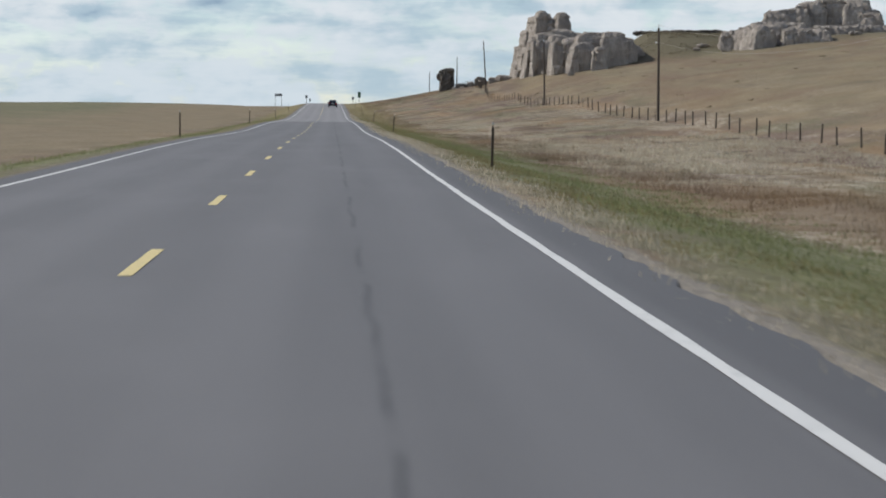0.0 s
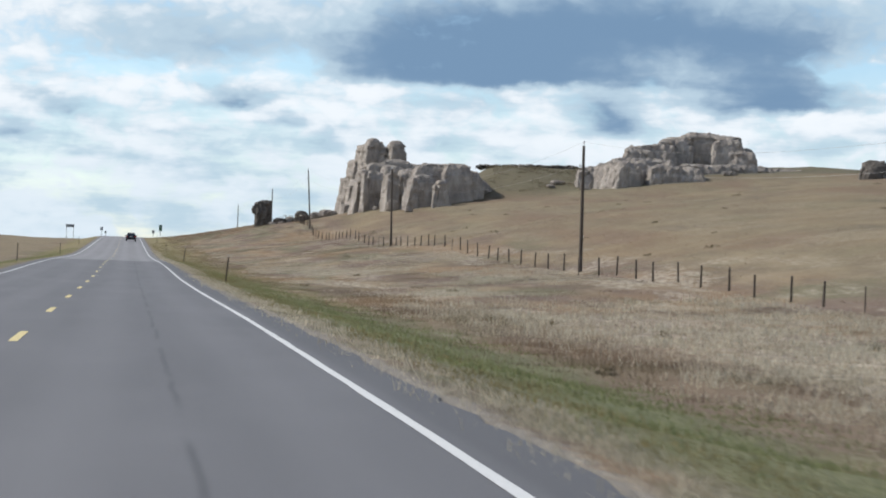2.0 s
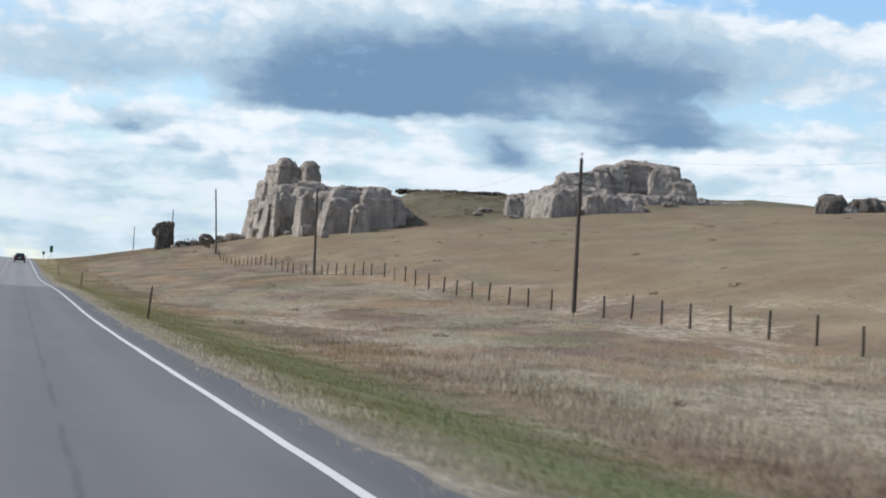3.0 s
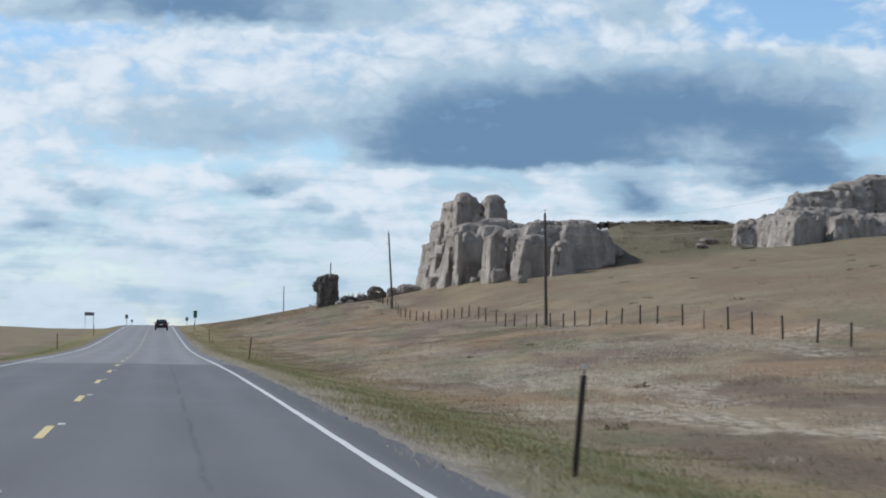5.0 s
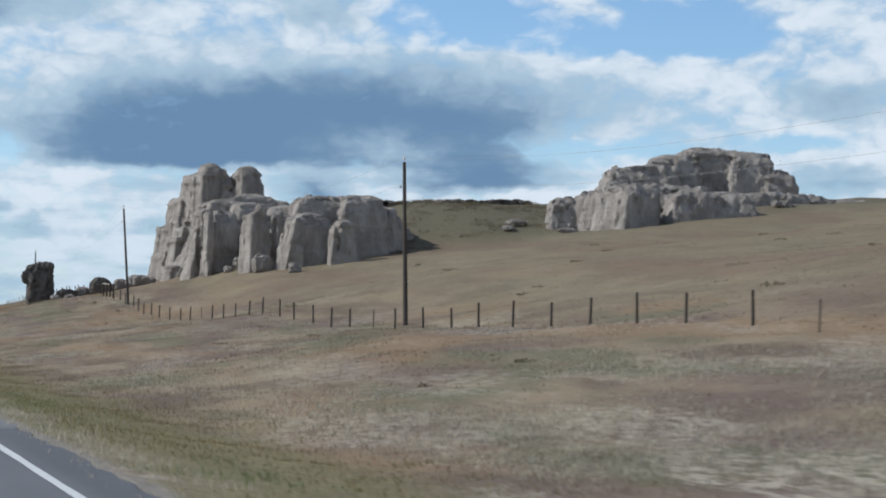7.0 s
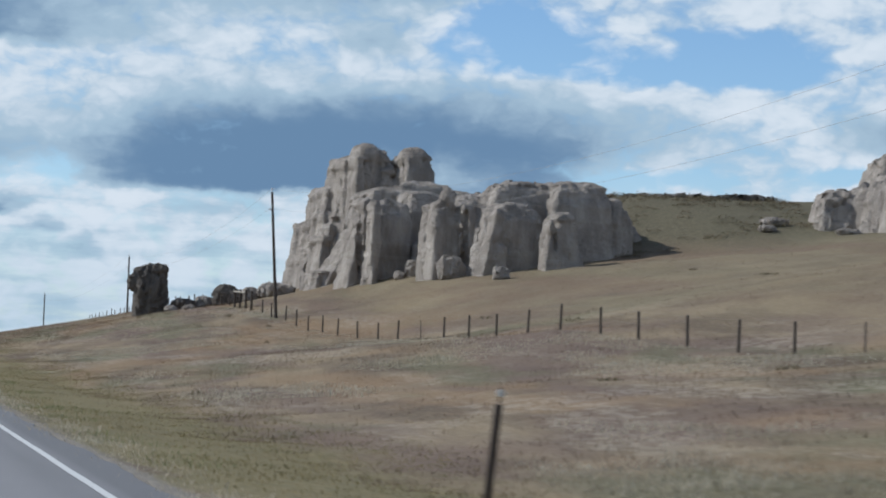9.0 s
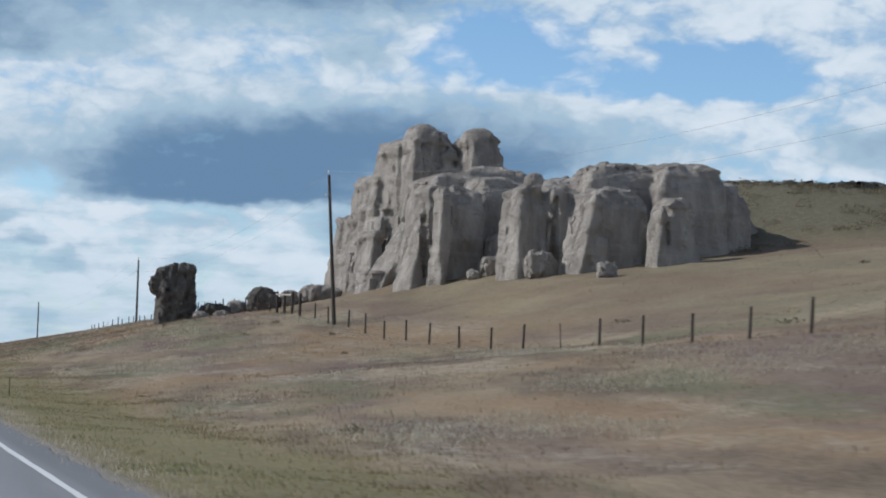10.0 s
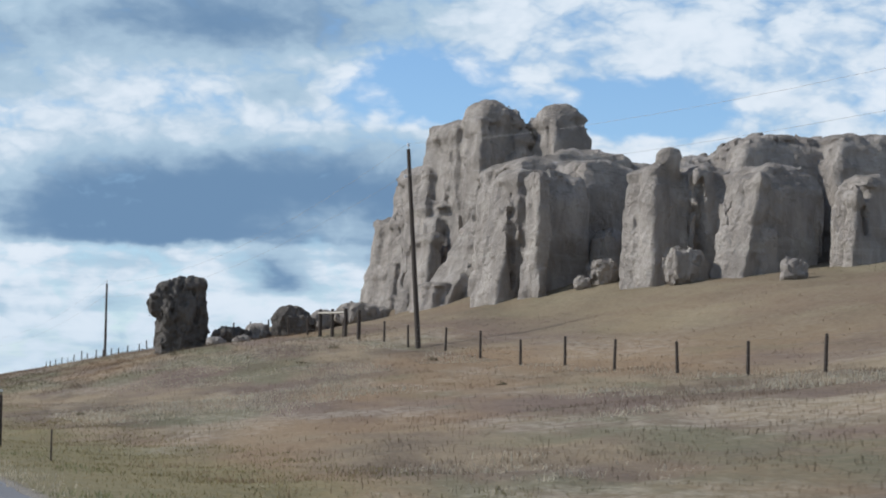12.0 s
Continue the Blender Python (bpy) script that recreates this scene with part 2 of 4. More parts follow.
def meadow():
    """Verge, ditch and prairie: colours follow the distance from the road and the height, with drifts."""
    m, g = material("prairie_grass")
    p = place(g)
    x, y, z = xyz(g, p)
    big = g.noise(g.scaled(p, (1.0, 0.6, 1.0)), 0.05, 4.0)
    mid = g.noise(g.scaled(p, (1.0, 0.7, 1.0)), 0.28, 5.0, 0.6)
    fine = g.noise(p, 2.6, 5.0, 0.65)
    stalk = g.noise(g.scaled(p, (1.0, 0.3, 1.0)), 9.0, 4.0, 0.7)
    base = drifts(g, p)
    # beyond the fence: more even, golden, greener near the crest
    far = g.band(x, 29.0, 38.0)
    gold = g.mix(g.band(mid, 0.3, 0.75), col(0.174, 0.138, 0.086), col(0.232, 0.187, 0.118))
    gold = g.mix(g.math("MULTIPLY", g.band(g.noise(g.scaled(p, (1.0, 0.22, 1.0)), 0.09, 5.0, 0.6), 0.46, 0.62), 0.75), gold, col(0.165, 0.108, 0.072))
    gold = g.mix(g.math("MULTIPLY", g.band(g.noise(g.scaled(p, (1.0, 0.25, 1.0)), 0.16, 5.0, 0.65), 0.55, 0.68), 0.6), gold, col(0.120, 0.100, 0.070))
    gold = g.mix(g.math("MULTIPLY", g.band(g.noise(g.vec("ADD", g.scaled(p, (1.0, 0.3, 1.0)), (51.0, 3.0, 0.0)), 0.12, 5.0, 0.6), 0.55, 0.68), 0.6), gold, col(0.259, 0.214, 0.129))
    base = g.mix(g.math("MULTIPLY", far, 0.8), base, gold)
    crest = g.math("MULTIPLY", g.band(z, 9.5, 12.5), g.band(y, 352.0, 375.0))
    brush = g.mix(g.band(fine, 0.35, 0.7), col(0.088, 0.083, 0.053), col(0.134, 0.120, 0.077))
    base = g.mix(g.math("MULTIPLY", crest, 0.85), base, brush)
    west = g.mix(g.band(mid, 0.3, 0.7), col(0.190, 0.150, 0.096), col(0.235, 0.188, 0.122))
    wide = g.math("ADD", x, g.math("MULTIPLY", g.math("SUBTRACT", big, 0.5), 60.0))
    prairie = g.mix(g.band(mid, 0.3, 0.7), col(0.125, 0.128, 0.072), col(0.165, 0.158, 0.092))
    west = g.mix(g.band(wide, -28.0, -58.0), west, prairie)
    # distance haze put into the ground colour: the far plain turns darker and bluer
    west = g.mix(g.band(wide, -350.0, -900.0), west, col(0.085, 0.100, 0.078))
    base = g.mix(g.math("MULTIPLY", g.band(x, -8.0, -14.0), 0.88), base, west)
    # a band of russet bunch grass behind the verge
    russet = g.math("MULTIPLY", g.math("MULTIPLY", g.band(g.math("ADD", x, g.math("MULTIPLY", mid, 3.0)), 11.2, 12.6), g.band(g.math("ADD", x, g.math("MULTIPLY", mid, 3.0)), 17.5, 15.0)), g.band(y, 150.0, 110.0))
    base = g.mix(g.math("MULTIPLY", russet, 0.75), base, g.mix(g.band(fine, 0.3, 0.7), col(0.155, 0.108, 0.070), col(0.205, 0.150, 0.098)))
    # green strip along the road
    edge = g.math("ABSOLUTE", x)
    wob = g.math("ADD", edge, g.math("MULTIPLY", g.math("SUBTRACT", mid, 0.5), 5.0))
    lush = g.math("MULTIPLY", g.band(wob, 4.2, 4.9), g.band(wob, 10.6, 8.6))
    youth = g.mix(g.band(fine, 0.3, 0.7), col(0.122, 0.138, 0.058), col(0.175, 0.180, 0.086))
    sere = g.mix(g.band(fine, 0.3, 0.7), col(0.120, 0.115, 0.066), col(0.172, 0.152, 0.098))
    youth = g.mix(g.band(g.math("ADD", wob, g.math("MULTIPLY", fine, 1.5)), 6.9, 5.6), youth, sere)
    faded = g.mix(g.band(fine, 0.3, 0.7), col(0.225, 0.180, 0.085), col(0.165, 0.148, 0.074))
    youth = g.mix(g.band(y, 110.0, 190.0), youth, faded)
    base = g.mix(g.math("MULTIPLY", lush, 0.85), base, youth)
    # gravel and dead stalks beside the tarmac
    grit = g.band(g.math("ADD", edge, g.math("MULTIPLY", g.math("SUBTRACT", fine, 0.5), 1.0)), 4.75, 4.45)
    stones = g.mix(g.noise(p, 30.0, 3.0, 0.7), col(0.10, 0.09, 0.078), col(0.30, 0.27, 0.235))
    base = g.mix(grit, base, stones)
    base = g.mix(g.math("MULTIPLY", g.band(stalk, 0.38, 0.72), 0.45), g.mix(0.24, base, col(0.05, 0.045, 0.03)), g.mix(0.18, base, col(0.55, 0.47, 0.33)))
    bump = g.math("ADD", fine, g.math("MULTIPLY", stalk, 0.5))
    finish(g, base, 0.95, bump, 0.6, 0.12, spec=0.1)
    return m


def sandstone(name, tone=1.0):
    m, g = material(name)
    p = place(g)
    x, y, z = xyz(g, p)
    streak = g.noise(g.scaled(p, (1.0, 1.0, 0.4)), 0.8, 6.0, 0.62)
    blotch = g.noise(p, 0.35, 5.0)
    fine = g.noise(p, 3.5, 6.0, 0.65)
    beds = g.noise(g.scaled(p, (0.10, 0.10, 1.6)), 1.0, 4.0)
    pits = g.noise(g.scaled(p, (1.0, 1.0, 0.6)), 7.0, 4.0, 0.7)
    runs = g.noise(g.scaled(p, (1.0, 1.0, 0.15)), 1.6, 4.0, 0.6)
    base = g.mix(g.band(streak, 0.35, 0.68), col(0.300 * tone, 0.265 * tone, 0.232 * tone), col(0.465 * tone, 0.415 * tone, 0.362 * tone))
    base = g.mix(g.math("MULTIPLY", g.band(blotch, 0.48, 0.7), 0.45), base, col(0.245 * tone, 0.212 * tone, 0.182 * tone))
    base = g.mix(g.math("MULTIPLY", g.band(beds, 0.55, 0.75), 0.4), base, col(0.50 * tone, 0.455 * tone, 0.385 * tone))
    base = g.mix(g.math("MULTIPLY", g.band(runs, 0.54, 0.70), 0.28), base, col(0.235 * tone, 0.195 * tone, 0.16 * tone))
    base = g.mix(g.math("MULTIPLY", g.band(fine, 0.57, 0.78), 0.4), base, col(0.20 * tone, 0.175 * tone, 0.15 * tone))
    geo = g.t.nodes.new("ShaderNodeNewGeometry")
    nz = xyz(g, geo.outputs["True Normal"])[2]
    crust = g.math("MULTIPLY", g.band(nz, 0.25, 0.7), g.band(g.noise(p, 0.9, 5.0, 0.65), 0.36, 0.58))
    base = g.mix(g.math("MULTIPLY", crust, 0.6), base, col(0.17 * tone, 0.145 * tone, 0.115 * tone))
    finish(g, base, 0.92, g.math("ADD", fine, g.math("MULTIPLY", g.math("ADD", streak, g.math("MULTIPLY", pits, 0.5)), 1.5)), 0.85, 0.26, spec=0.15)
    return m


def blades(name, a, b, c, wild=False):
    m, g = material(name)
    geo = g.t.nodes.new("ShaderNodeNewGeometry")
    r = geo.outputs["Random Per Island"]
    d = g.noise(geo.outputs["Position"], 0.35, 3.0)
    base = g.mix(g.band(r, 0.0, 1.0), col(*a), col(*b))
    base = g.mix(g.math("MULTIPLY", g.band(d, 0.45, 0.65), 0.6), base, col(*c))
    if wild:
        base = g.mix(0.75, base, g.mix(1.0, drifts(g, geo.outputs["Position"]), g.mix(r, col(0.85, 0.85, 0.85), col(1.0, 1.0, 1.0)), "MULTIPLY"))
    front = g.node("ShaderNodeBsdfPrincipled", {"Base Color": base, "Roughness": 0.8, "Specular IOR Level": 0.2})
    back = g.node("ShaderNodeBsdfTranslucent", {"Color": base})
    g.node("ShaderNodeOutputMaterial", (g.node("ShaderNodeMixShader", (0.55, front, back)),))
    return m


MAT = {
    "tarmac": asphalt("dark_asphalt", (0.096, 0.092, 0.092), 0.3, True),
    "old_tarmac": asphalt("old_asphalt", (0.165, 0.157, 0.154), 0.25, False),
    "white_line": line_paint("white_road_paint", (0.54, 0.53, 0.50)),
    "yellow_line": line_paint("yellow_road_paint", (0.56, 0.45, 0.19)),
    "meadow": meadow(),
    "sandstone": sandstone("pale_sandstone", 0.89),
    "dark_stone": sandstone("dark_caprock", 0.36),
    "green_blades": blades("green_blades", (0.138, 0.162, 0.070), (0.205, 0.218, 0.104), (0.225, 0.205, 0.120)),
    "gold_blades": blades("golden_blades", (0.165, 0.140, 0.064), (0.250, 0.200, 0.100), (0.135, 0.130, 0.062)),
    "dry_blades": blades("dry_blades", (0.190, 0.140, 0.094), (0.300, 0.242, 0.165), (0.180, 0.122, 0.092), True),
    "straw": blades("straw_stalks", (0.396, 0.353, 0.267), (0.516, 0.464, 0.361), (0.327, 0.275, 0.198)),
    "rust": plain("rusty_steel", (0.055, 0.040, 0.032), 0.75, 0.2),
    "weathered": plain("weathered_wood", (0.055, 0.043, 0.034), 0.9, 0.0, 0.35, 3.0),
    "post_wood": plain("dark_post_wood", (0.045, 0.034, 0.026), 0.9, 0.0, 0.35, 5.0),
    "pale_wood": plain("pale_bare_wood", (0.30, 0.27, 0.225), 0.85),
    "wire": plain("rusted_wire", (0.16, 0.14, 0.12), 0.45, 0.6, 0.1),
    "cable": plain("aluminium_cable", (0.30, 0.285, 0.265), 0.6, 0.2, 0.1),
    "ceramic": plain("grey_ceramic", (0.5, 0.5, 0.5), 0.35),
    "reflector": plain("pale_reflector", (0.46, 0.45, 0.42), 0.3, 0.0, 0.05),
    "sign_green": plain("green_sign_sheet", (0.03, 0.09, 0.05), 0.5, 0.0, 0.15),
    "sign_back": plain("grey_sign_back", (0.16, 0.17, 0.18), 0.55, 0.4, 0.15),
    "car_paint": plain("black_car_paint", (0.018, 0.018, 0.022), 0.25, 0.3, 0.1),
    "tyre": plain("black_rubber", (0.02, 0.02, 0.02), 0.85, 0.0, 0.2),
    "rim": plain("alloy_rim", (0.4, 0.4, 0.42), 0.35, 0.9, 0.1),
    "red_lamp": plain("red_lamp_plastic", (0.30, 0.012, 0.012), 0.25, 0.0, 0.1),
    "glass": plain("tinted_glass", (0.02, 0.024, 0.028), 0.08, 0.0, 0.05),
    "shrub": blades("shrub_leaves", (0.12, 0.11, 0.065), (0.20, 0.165, 0.11), (0.16, 0.12, 0.08)),
}


# ---- building helpers ----
def curve(points):
    """A smooth profile through a few heights along the road."""
    xs, zs = np.array([p[0] for p in points], float), np.array([p[1] for p in points], float)
    slope = np.gradient(zs, xs)

    def value(y):
        y = np.clip(np.asarray(y, float), xs[0], xs[-1])
        i = np.clip(np.searchsorted(xs, y, side="right") - 1, 0, len(xs) - 2)
        h = xs[i + 1] - xs[i]
        u = (y - xs[i]) / h
        return ((2 * u**3 - 3 * u**2 + 1) * zs[i] + (u**3 - 2 * u**2 + u) * h * slope[i]
                + (3 * u**2 - 2 * u**3) * zs[i + 1] + (u**3 - u**2) * h * slope[i + 1])
    return value


def step(v, lo, hi):
    u = np.clip((np.asarray(v, float) - lo) / (hi - lo), 0, 1)
    return u * u * (3 - 2 * u)


TABLE = np.random.RandomState(7).rand(64, 64, 64).astype(np.float32)


def lattice(p):
    """Smooth noise from 0 to 1 at an array of points (n, 3)."""
    i = np.floor(p).astype(np.int64)
    u = (p - i).astype(np.float32)
    u = u * u * (3 - 2 * u)
    total = 0
    for a in (0, 1):
        for b in (0, 1):
            for c in (0, 1):
                w = (u[:, 0] if a else 1 - u[:, 0]) * (u[:, 1] if b else 1 - u[:, 1]) * (u[:, 2] if c else 1 - u[:, 2])
                total = total + w * TABLE[(i[:, 0] + a) & 63, (i[:, 1] + b) & 63, (i[:, 2] + c) & 63]
    return total


def fractal(p, octaves=4, gain=0.5):
    total, amp, norm = 0, 1.0, 0
    for k in range(octaves):
        total = total + amp * (lattice(p * 2.03**k + 17.3 * k) - 0.5)
        norm += amp
        amp *= gain
    return total / norm * 2


def shards(p, size, seed):
    """A random level for each of a crowd of irregular blocks, size metres across: steps with sharp edges between them."""
    q = (p / np.array(size, np.float32) + np.float32(seed)).astype(np.float32)
    i = np.floor(q).astype(np.int32)
    best, level = np.full(len(q), 9e9, np.float32), np.zeros(len(q), np.float32)
    for a in (-1, 0, 1):
        for b in (-1, 0, 1):
            for c in (-1, 0, 1):
                j = i + np.array([a, b, c], np.int32)
                u, v, w = j[:, 0] & 63, j[:, 1] & 63, j[:, 2] & 63
                d = (q[:, 0] - j[:, 0] - TABLE[u, v, w]) ** 2 + (q[:, 1] - j[:, 1] - TABLE[v, w, u]) ** 2 + (q[:, 2] - j[:, 2] - TABLE[w, u, v]) ** 2
                hit = d < best
                best = np.where(hit, d, best)
                level = np.where(hit, TABLE[(u + 11) & 63, (v + 5) & 63, (w + 29) & 63], level)
    return level - 0.5


def mesh_object(name, verts, faces, mat, parent=None, smooth=False):
    me = bpy.data.meshes.new(name)
    me.from_pydata([tuple(v) for v in verts] if not isinstance(verts, np.ndarray) else verts.tolist(), [], faces if isinstance(faces, list) else faces.tolist())
    me.materials.append(mat)
    if smooth:
        me.polygons.foreach_set("use_smooth", [True] * len(me.polygons))
    me.update()
    ob = new(name, me)
    ob.parent = parent
    if parent is not None:
        ob.matrix_parent_inverse = parent.matrix_basis.inverted()
    return ob


def part(name, bm, mat, parent=None, label="", smooth=False):
    me = bpy.data.meshes.new(name)
    bm.to_mesh(me)
    bm.free()
    me.materials.append(mat)
    if smooth:
        me.polygons.foreach_set("use_smooth", [True] * len(me.polygons))
    ob = new(name, me)
    ob.parent = parent
    return tagged(ob, label)


def shared(name, mesh_ob, m, parent):
    """Another part on the same mesh."""
    ob = new(name, mesh_ob.data)
    ob.parent = parent
    ob.matrix_basis = m
    return ob


def box(bm, x, y, z, w, d, h, bevel=0.0, turn=None):
    m = Matrix.Translation((x, y, z)) @ (turn or Matrix()) @ Matrix.Diagonal((w, d, h, 1))
    made = bmesh.ops.create_cube(bm, size=1.0, matrix=m)
    if bevel:
        edges = {e for v in made["verts"] for e in v.link_edges}
        bmesh.ops.bevel(bm, geom=list(edges), offset=bevel, segments=2, affect="EDGES", profile=0.5)
    return made


def rod(bm, p, q, r0, r1=None, sides=8):
    p, q = Vector(p), Vector(q)
    d = q - p
    m = Matrix.Translation((p + q) / 2) @ d.to_track_quat("Z", "Y").to_matrix().to_4x4()
    bmesh.ops.create_cone(bm, cap_ends=True, segments=sides, radius1=r0, radius2=r0 if r1 is None else r1, depth=d.length, matrix=m)


def empty(name, x, y, z, rz=0.0, rx=0.0, ry=0.0):
    e = new(name)
    e.empty_display_size = 0.3
    e.matrix_basis = pose(x, y, z, rx, ry, rz)
    return e


# ---- the lie of the land ----
road_z = curve(((-60, -0.29), (0, -0.27), (18, -0.262), (42, -0.20), (66, -0.10), (88, -0.075), (110, -0.12), (127, -0.135), (141, -0.115), (166, 0.02), (190, 0.12), (210, 0.14), (250, 0.14), (290, 0.33), (320, 0.68), (350, 1.08), (400, 1.78), (470, 2.7), (540, 3.35), (620, 3.35), (720, 2.4), (900, 0.0), (4500, 0.0)))
ditch_z = curve(((-60, -1.1), (0, -1.05), (100, -1.0), (180, -0.8), (250, -0.3), (300, 0.15), (340, 0.85), (400, 2.3), (470, 3.2), (540, 3.5), (640, 3.2), (760, 1.5), (1000, -1.0), (4500, -1.0)))
fence_z = curve(((-60, -1.2), (60, -0.95), (107, -0.8), (130, -0.5), (150, 0.1), (178, 0.3), (210, 1.15), (240, 2.3), (262, 2.2), (281, 2.1), (306, 3.1), (325, 3.0), (347, 3.4), (370, 4.4), (392, 6.1), (420, 6.5), (468, 6.6), (605, 6.2), (760, 4.0), (1100, 0.0), (4500, 0.0)))
hill_x = curve(((29, 0.0), (35, 1.4), (41, 2.9), (55, 5.3), (72, 7.3), (90, 9.3), (108, 10.9), (118, 11.2), (135, 10.0), (180, 6.0), (400, 1.0), (4500, 0.0)))
FIELD_X = curve(((-4500, 7.0), (-1800, 6.0), (-700, 1.2), (-200, 0.2), (-60, -0.5), (-22, -0.9), (-9, -1.0)))


def ground_height(x, y):
    x, y = np.broadcast_arrays(np.asarray(x, float), np.asarray(y, float))
    zr, zd, zf = road_z(y), ditch_z(y), fence_z(y)
    # right of the road: shoulder, ditch, bank up to the fence, hill
    z = zr - 0.07 * step(x, 4.2, 5.0)
    z = z + (zd - zr + 0.07) * step(x, 4.5, 10.2)
    bank = np.clip((x - 9.0) / 20.0, 0, 1)
    bank = bank * 0.6 + 0.4 * bank * bank * (3 - 2 * bank)
    z = z + (zf - zd) * bank
    fade = 1 - step(y, 430, 640)
    z = z + hill_x(x) * np.where(x > 29, 1, 0) * (0.25 + 0.75 * fade) * step(y, -400, 60)
    z = z + step(y, 335, 362) * (0.5 * step(x, 34, 41) + 0.55 * step(x, 58, 72)) * (1 - step(y, 400, 440))
    # the crest between the two rock groups
    s = (x - 38) * 0.543 + (y - 384) * 0.84 - 9.0 * step(x, 62, 78)
    up = step(s, -1, 21) * step(x - 0.25 * (y - 390), 50, 61) * (1 - step(x, 112, 135)) * (1 - step(s, 34, 80))
    z = np.where(x > 29, z + np.clip(16.6 - 0.6 * step(x, 80, 100) - z, 0, 9) * up, z)
    # left of the road: shallow ditch, then the plain
    left = np.clip(-x, 0, None)
    zl = zr - 0.07 * step(left, 4.2, 5.0) - 0.75 * step(left, 5.0, 9.0)
    plain_z = FIELD_X(x) + 0.9 * zr * (1 - step(left, 30, 160)) + step(y, 550, 1500) * 5.5 + 1.5 * np.exp(-((x + 95) / 60.0) ** 2) * step(y, 360, 600)
    zl = zl + (plain_z - zl) * step(left, 8.0, 26.0)
    z = np.where(x < 0, zl, z)
    # unevenness
    p = np.stack([x.ravel(), y.ravel(), np.zeros(x.size)], 1)
    off = step(np.abs(x), 4.6, 9.0)
    lumps = (fractal(p * 0.035, 3) * 0.55 * step(np.abs(x), 9, 40)[..., ].ravel() + fractal(p * 0.22, 3) * 0.16 + fractal(p * 0.9, 2) * 0.07).reshape(x.shape)
    far = step(np.hypot(x, y - 300), 500, 2500)
    return z + lumps * off * (1 - 0.5 * far) + far * fractal(p * 0.0022 + 5.0, 3).reshape(x.shape) * 9.0 * off


def ground_at(x, y):
    return float(ground_height(np.array([x]), np.array([y]))[0])


def spread(a, b, n, power=2.2):
    return a + (b - a) * np.linspace(0, 1, n) ** power


xs = np.unique(np.round(np.concatenate([-spread(16, 4200, 46), np.arange(-16, -8, 0.8), np.arange(-8, -4.2, 0.4), [-4.25, 0.0, 4.25], np.arange(4.4, 12, 0.3), np.arange(12, 46, 0.5), np.arange(46, 122, 0.9), spread(122, 4200, 46)]), 3))
ys = np.unique(np.round(np.concatenate([-spread(20, 3800, 26), np.arange(-20, 480, 0.75), spread(480, 4400, 70)]), 3))
gx, gy = np.meshgrid(xs, ys, indexing="ij")
gz = ground_height(gx, gy)
under = np.abs(gx) < 4.3
gz = np.where(under & (gy > -60) & (gy < 900), gz - 0.10, gz)
index = np.arange(gx.size).reshape(gx.shape)
quads = np.stack([index[:-1, :-1], index[1:, :-1], index[1:, 1:], index[:-1, 1:]], -1).reshape(-1, 4)
tagged(mesh_object("ground", np.stack([gx, gy, gz], -1).reshape(-1, 3), quads, MAT["meadow"], smooth=True),
       "dry brown prairie with a green roadside verge", "ground", kind="structure")

# ---- road ----
SEAM_Y = 206.0


def ribbon(name, x0, x1, y0, y1, lift, mat, parent=None, ragged=0.0, thick=0.0, stepy=3.0):
    """A strip of road surface that follows the road's profile, with a crown and an edge."""
    n = max(2, int((y1 - y0) / stepy) + 1)
    yy = np.linspace(y0, y1, n)
    cols = np.linspace(x0, x1, 9 if abs(x1 - x0) > 2 else 2)
    verts, faces = [], []
    for y in yy:
        z = float(road_z(y))
        jag = random.uniform(-ragged, ragged) if ragged else 0.0
        jag2 = random.uniform(-ragged, ragged) if ragged else 0.0
        row = list(cols)
        row[0] += jag
        row[-1] += jag2
        pts = [(c, y, z + lift - 0.012 * abs(c) / 4.0) for c in row]
        if thick:
            pts = [(row[0] - 0.05, y, z + lift - thick)] + pts + [(row[-1] + 0.05, y, z + lift - thick)]
        verts += pts
    w = len(verts) // n
    for i in range(n - 1):
        for j in range(w - 1):
            a = i * w + j
            faces.append((a, a + 1, a + w + 1, a + w))
    return mesh_object(name, verts, faces, mat, parent, smooth=not thick)


road = tagged(ribbon("road", -4.35, 4.35, -40, SEAM_Y, 0.0, MAT["tarmac"], ragged=0.07, thick=0.12, stepy=0.8), "dark grey two-lane asphalt highway with painted lines", "road", kind="structure")
road_old = tagged(ribbon("road_beyond", -4.35, 4.35, SEAM_Y, 900, 0.0, MAT["old_tarmac"], ragged=0.07, thick=0.12, stepy=1.0), "older, paler asphalt highway rising to a crest", "road", kind="structure")
for parent, a, b in ((road, -40, SEAM_Y), (road_old, SEAM_Y, 700)):
    ribbon("edge_line", 3.62, 3.725, a, b, 0.005, MAT["white_line"], parent, 0.008, stepy=1.5)
    ribbon("edge_line", -3.855, -3.75, a, b, 0.005, MAT["white_line"], parent, 0.008, stepy=1.5)
y = 16.66 - 12.19 * 4
while y < 640:
    owner = road if y < SEAM_Y - 4 else road_old
    tagged(ribbon("centre_dash", -0.06, 0.06, y, y + 3.15, 0.005, MAT["yellow_line"], owner, 0.004, stepy=0.6), "worn yellow centre dash")
    if y > 130:
        tagged(ribbon("marker_tab", 0.07, 0.17, y + 3.5, y + 3.95, 0.006, MAT["white_line"], owner, 0.0, stepy=0.5), "small white temporary marker")
    y += 12.19


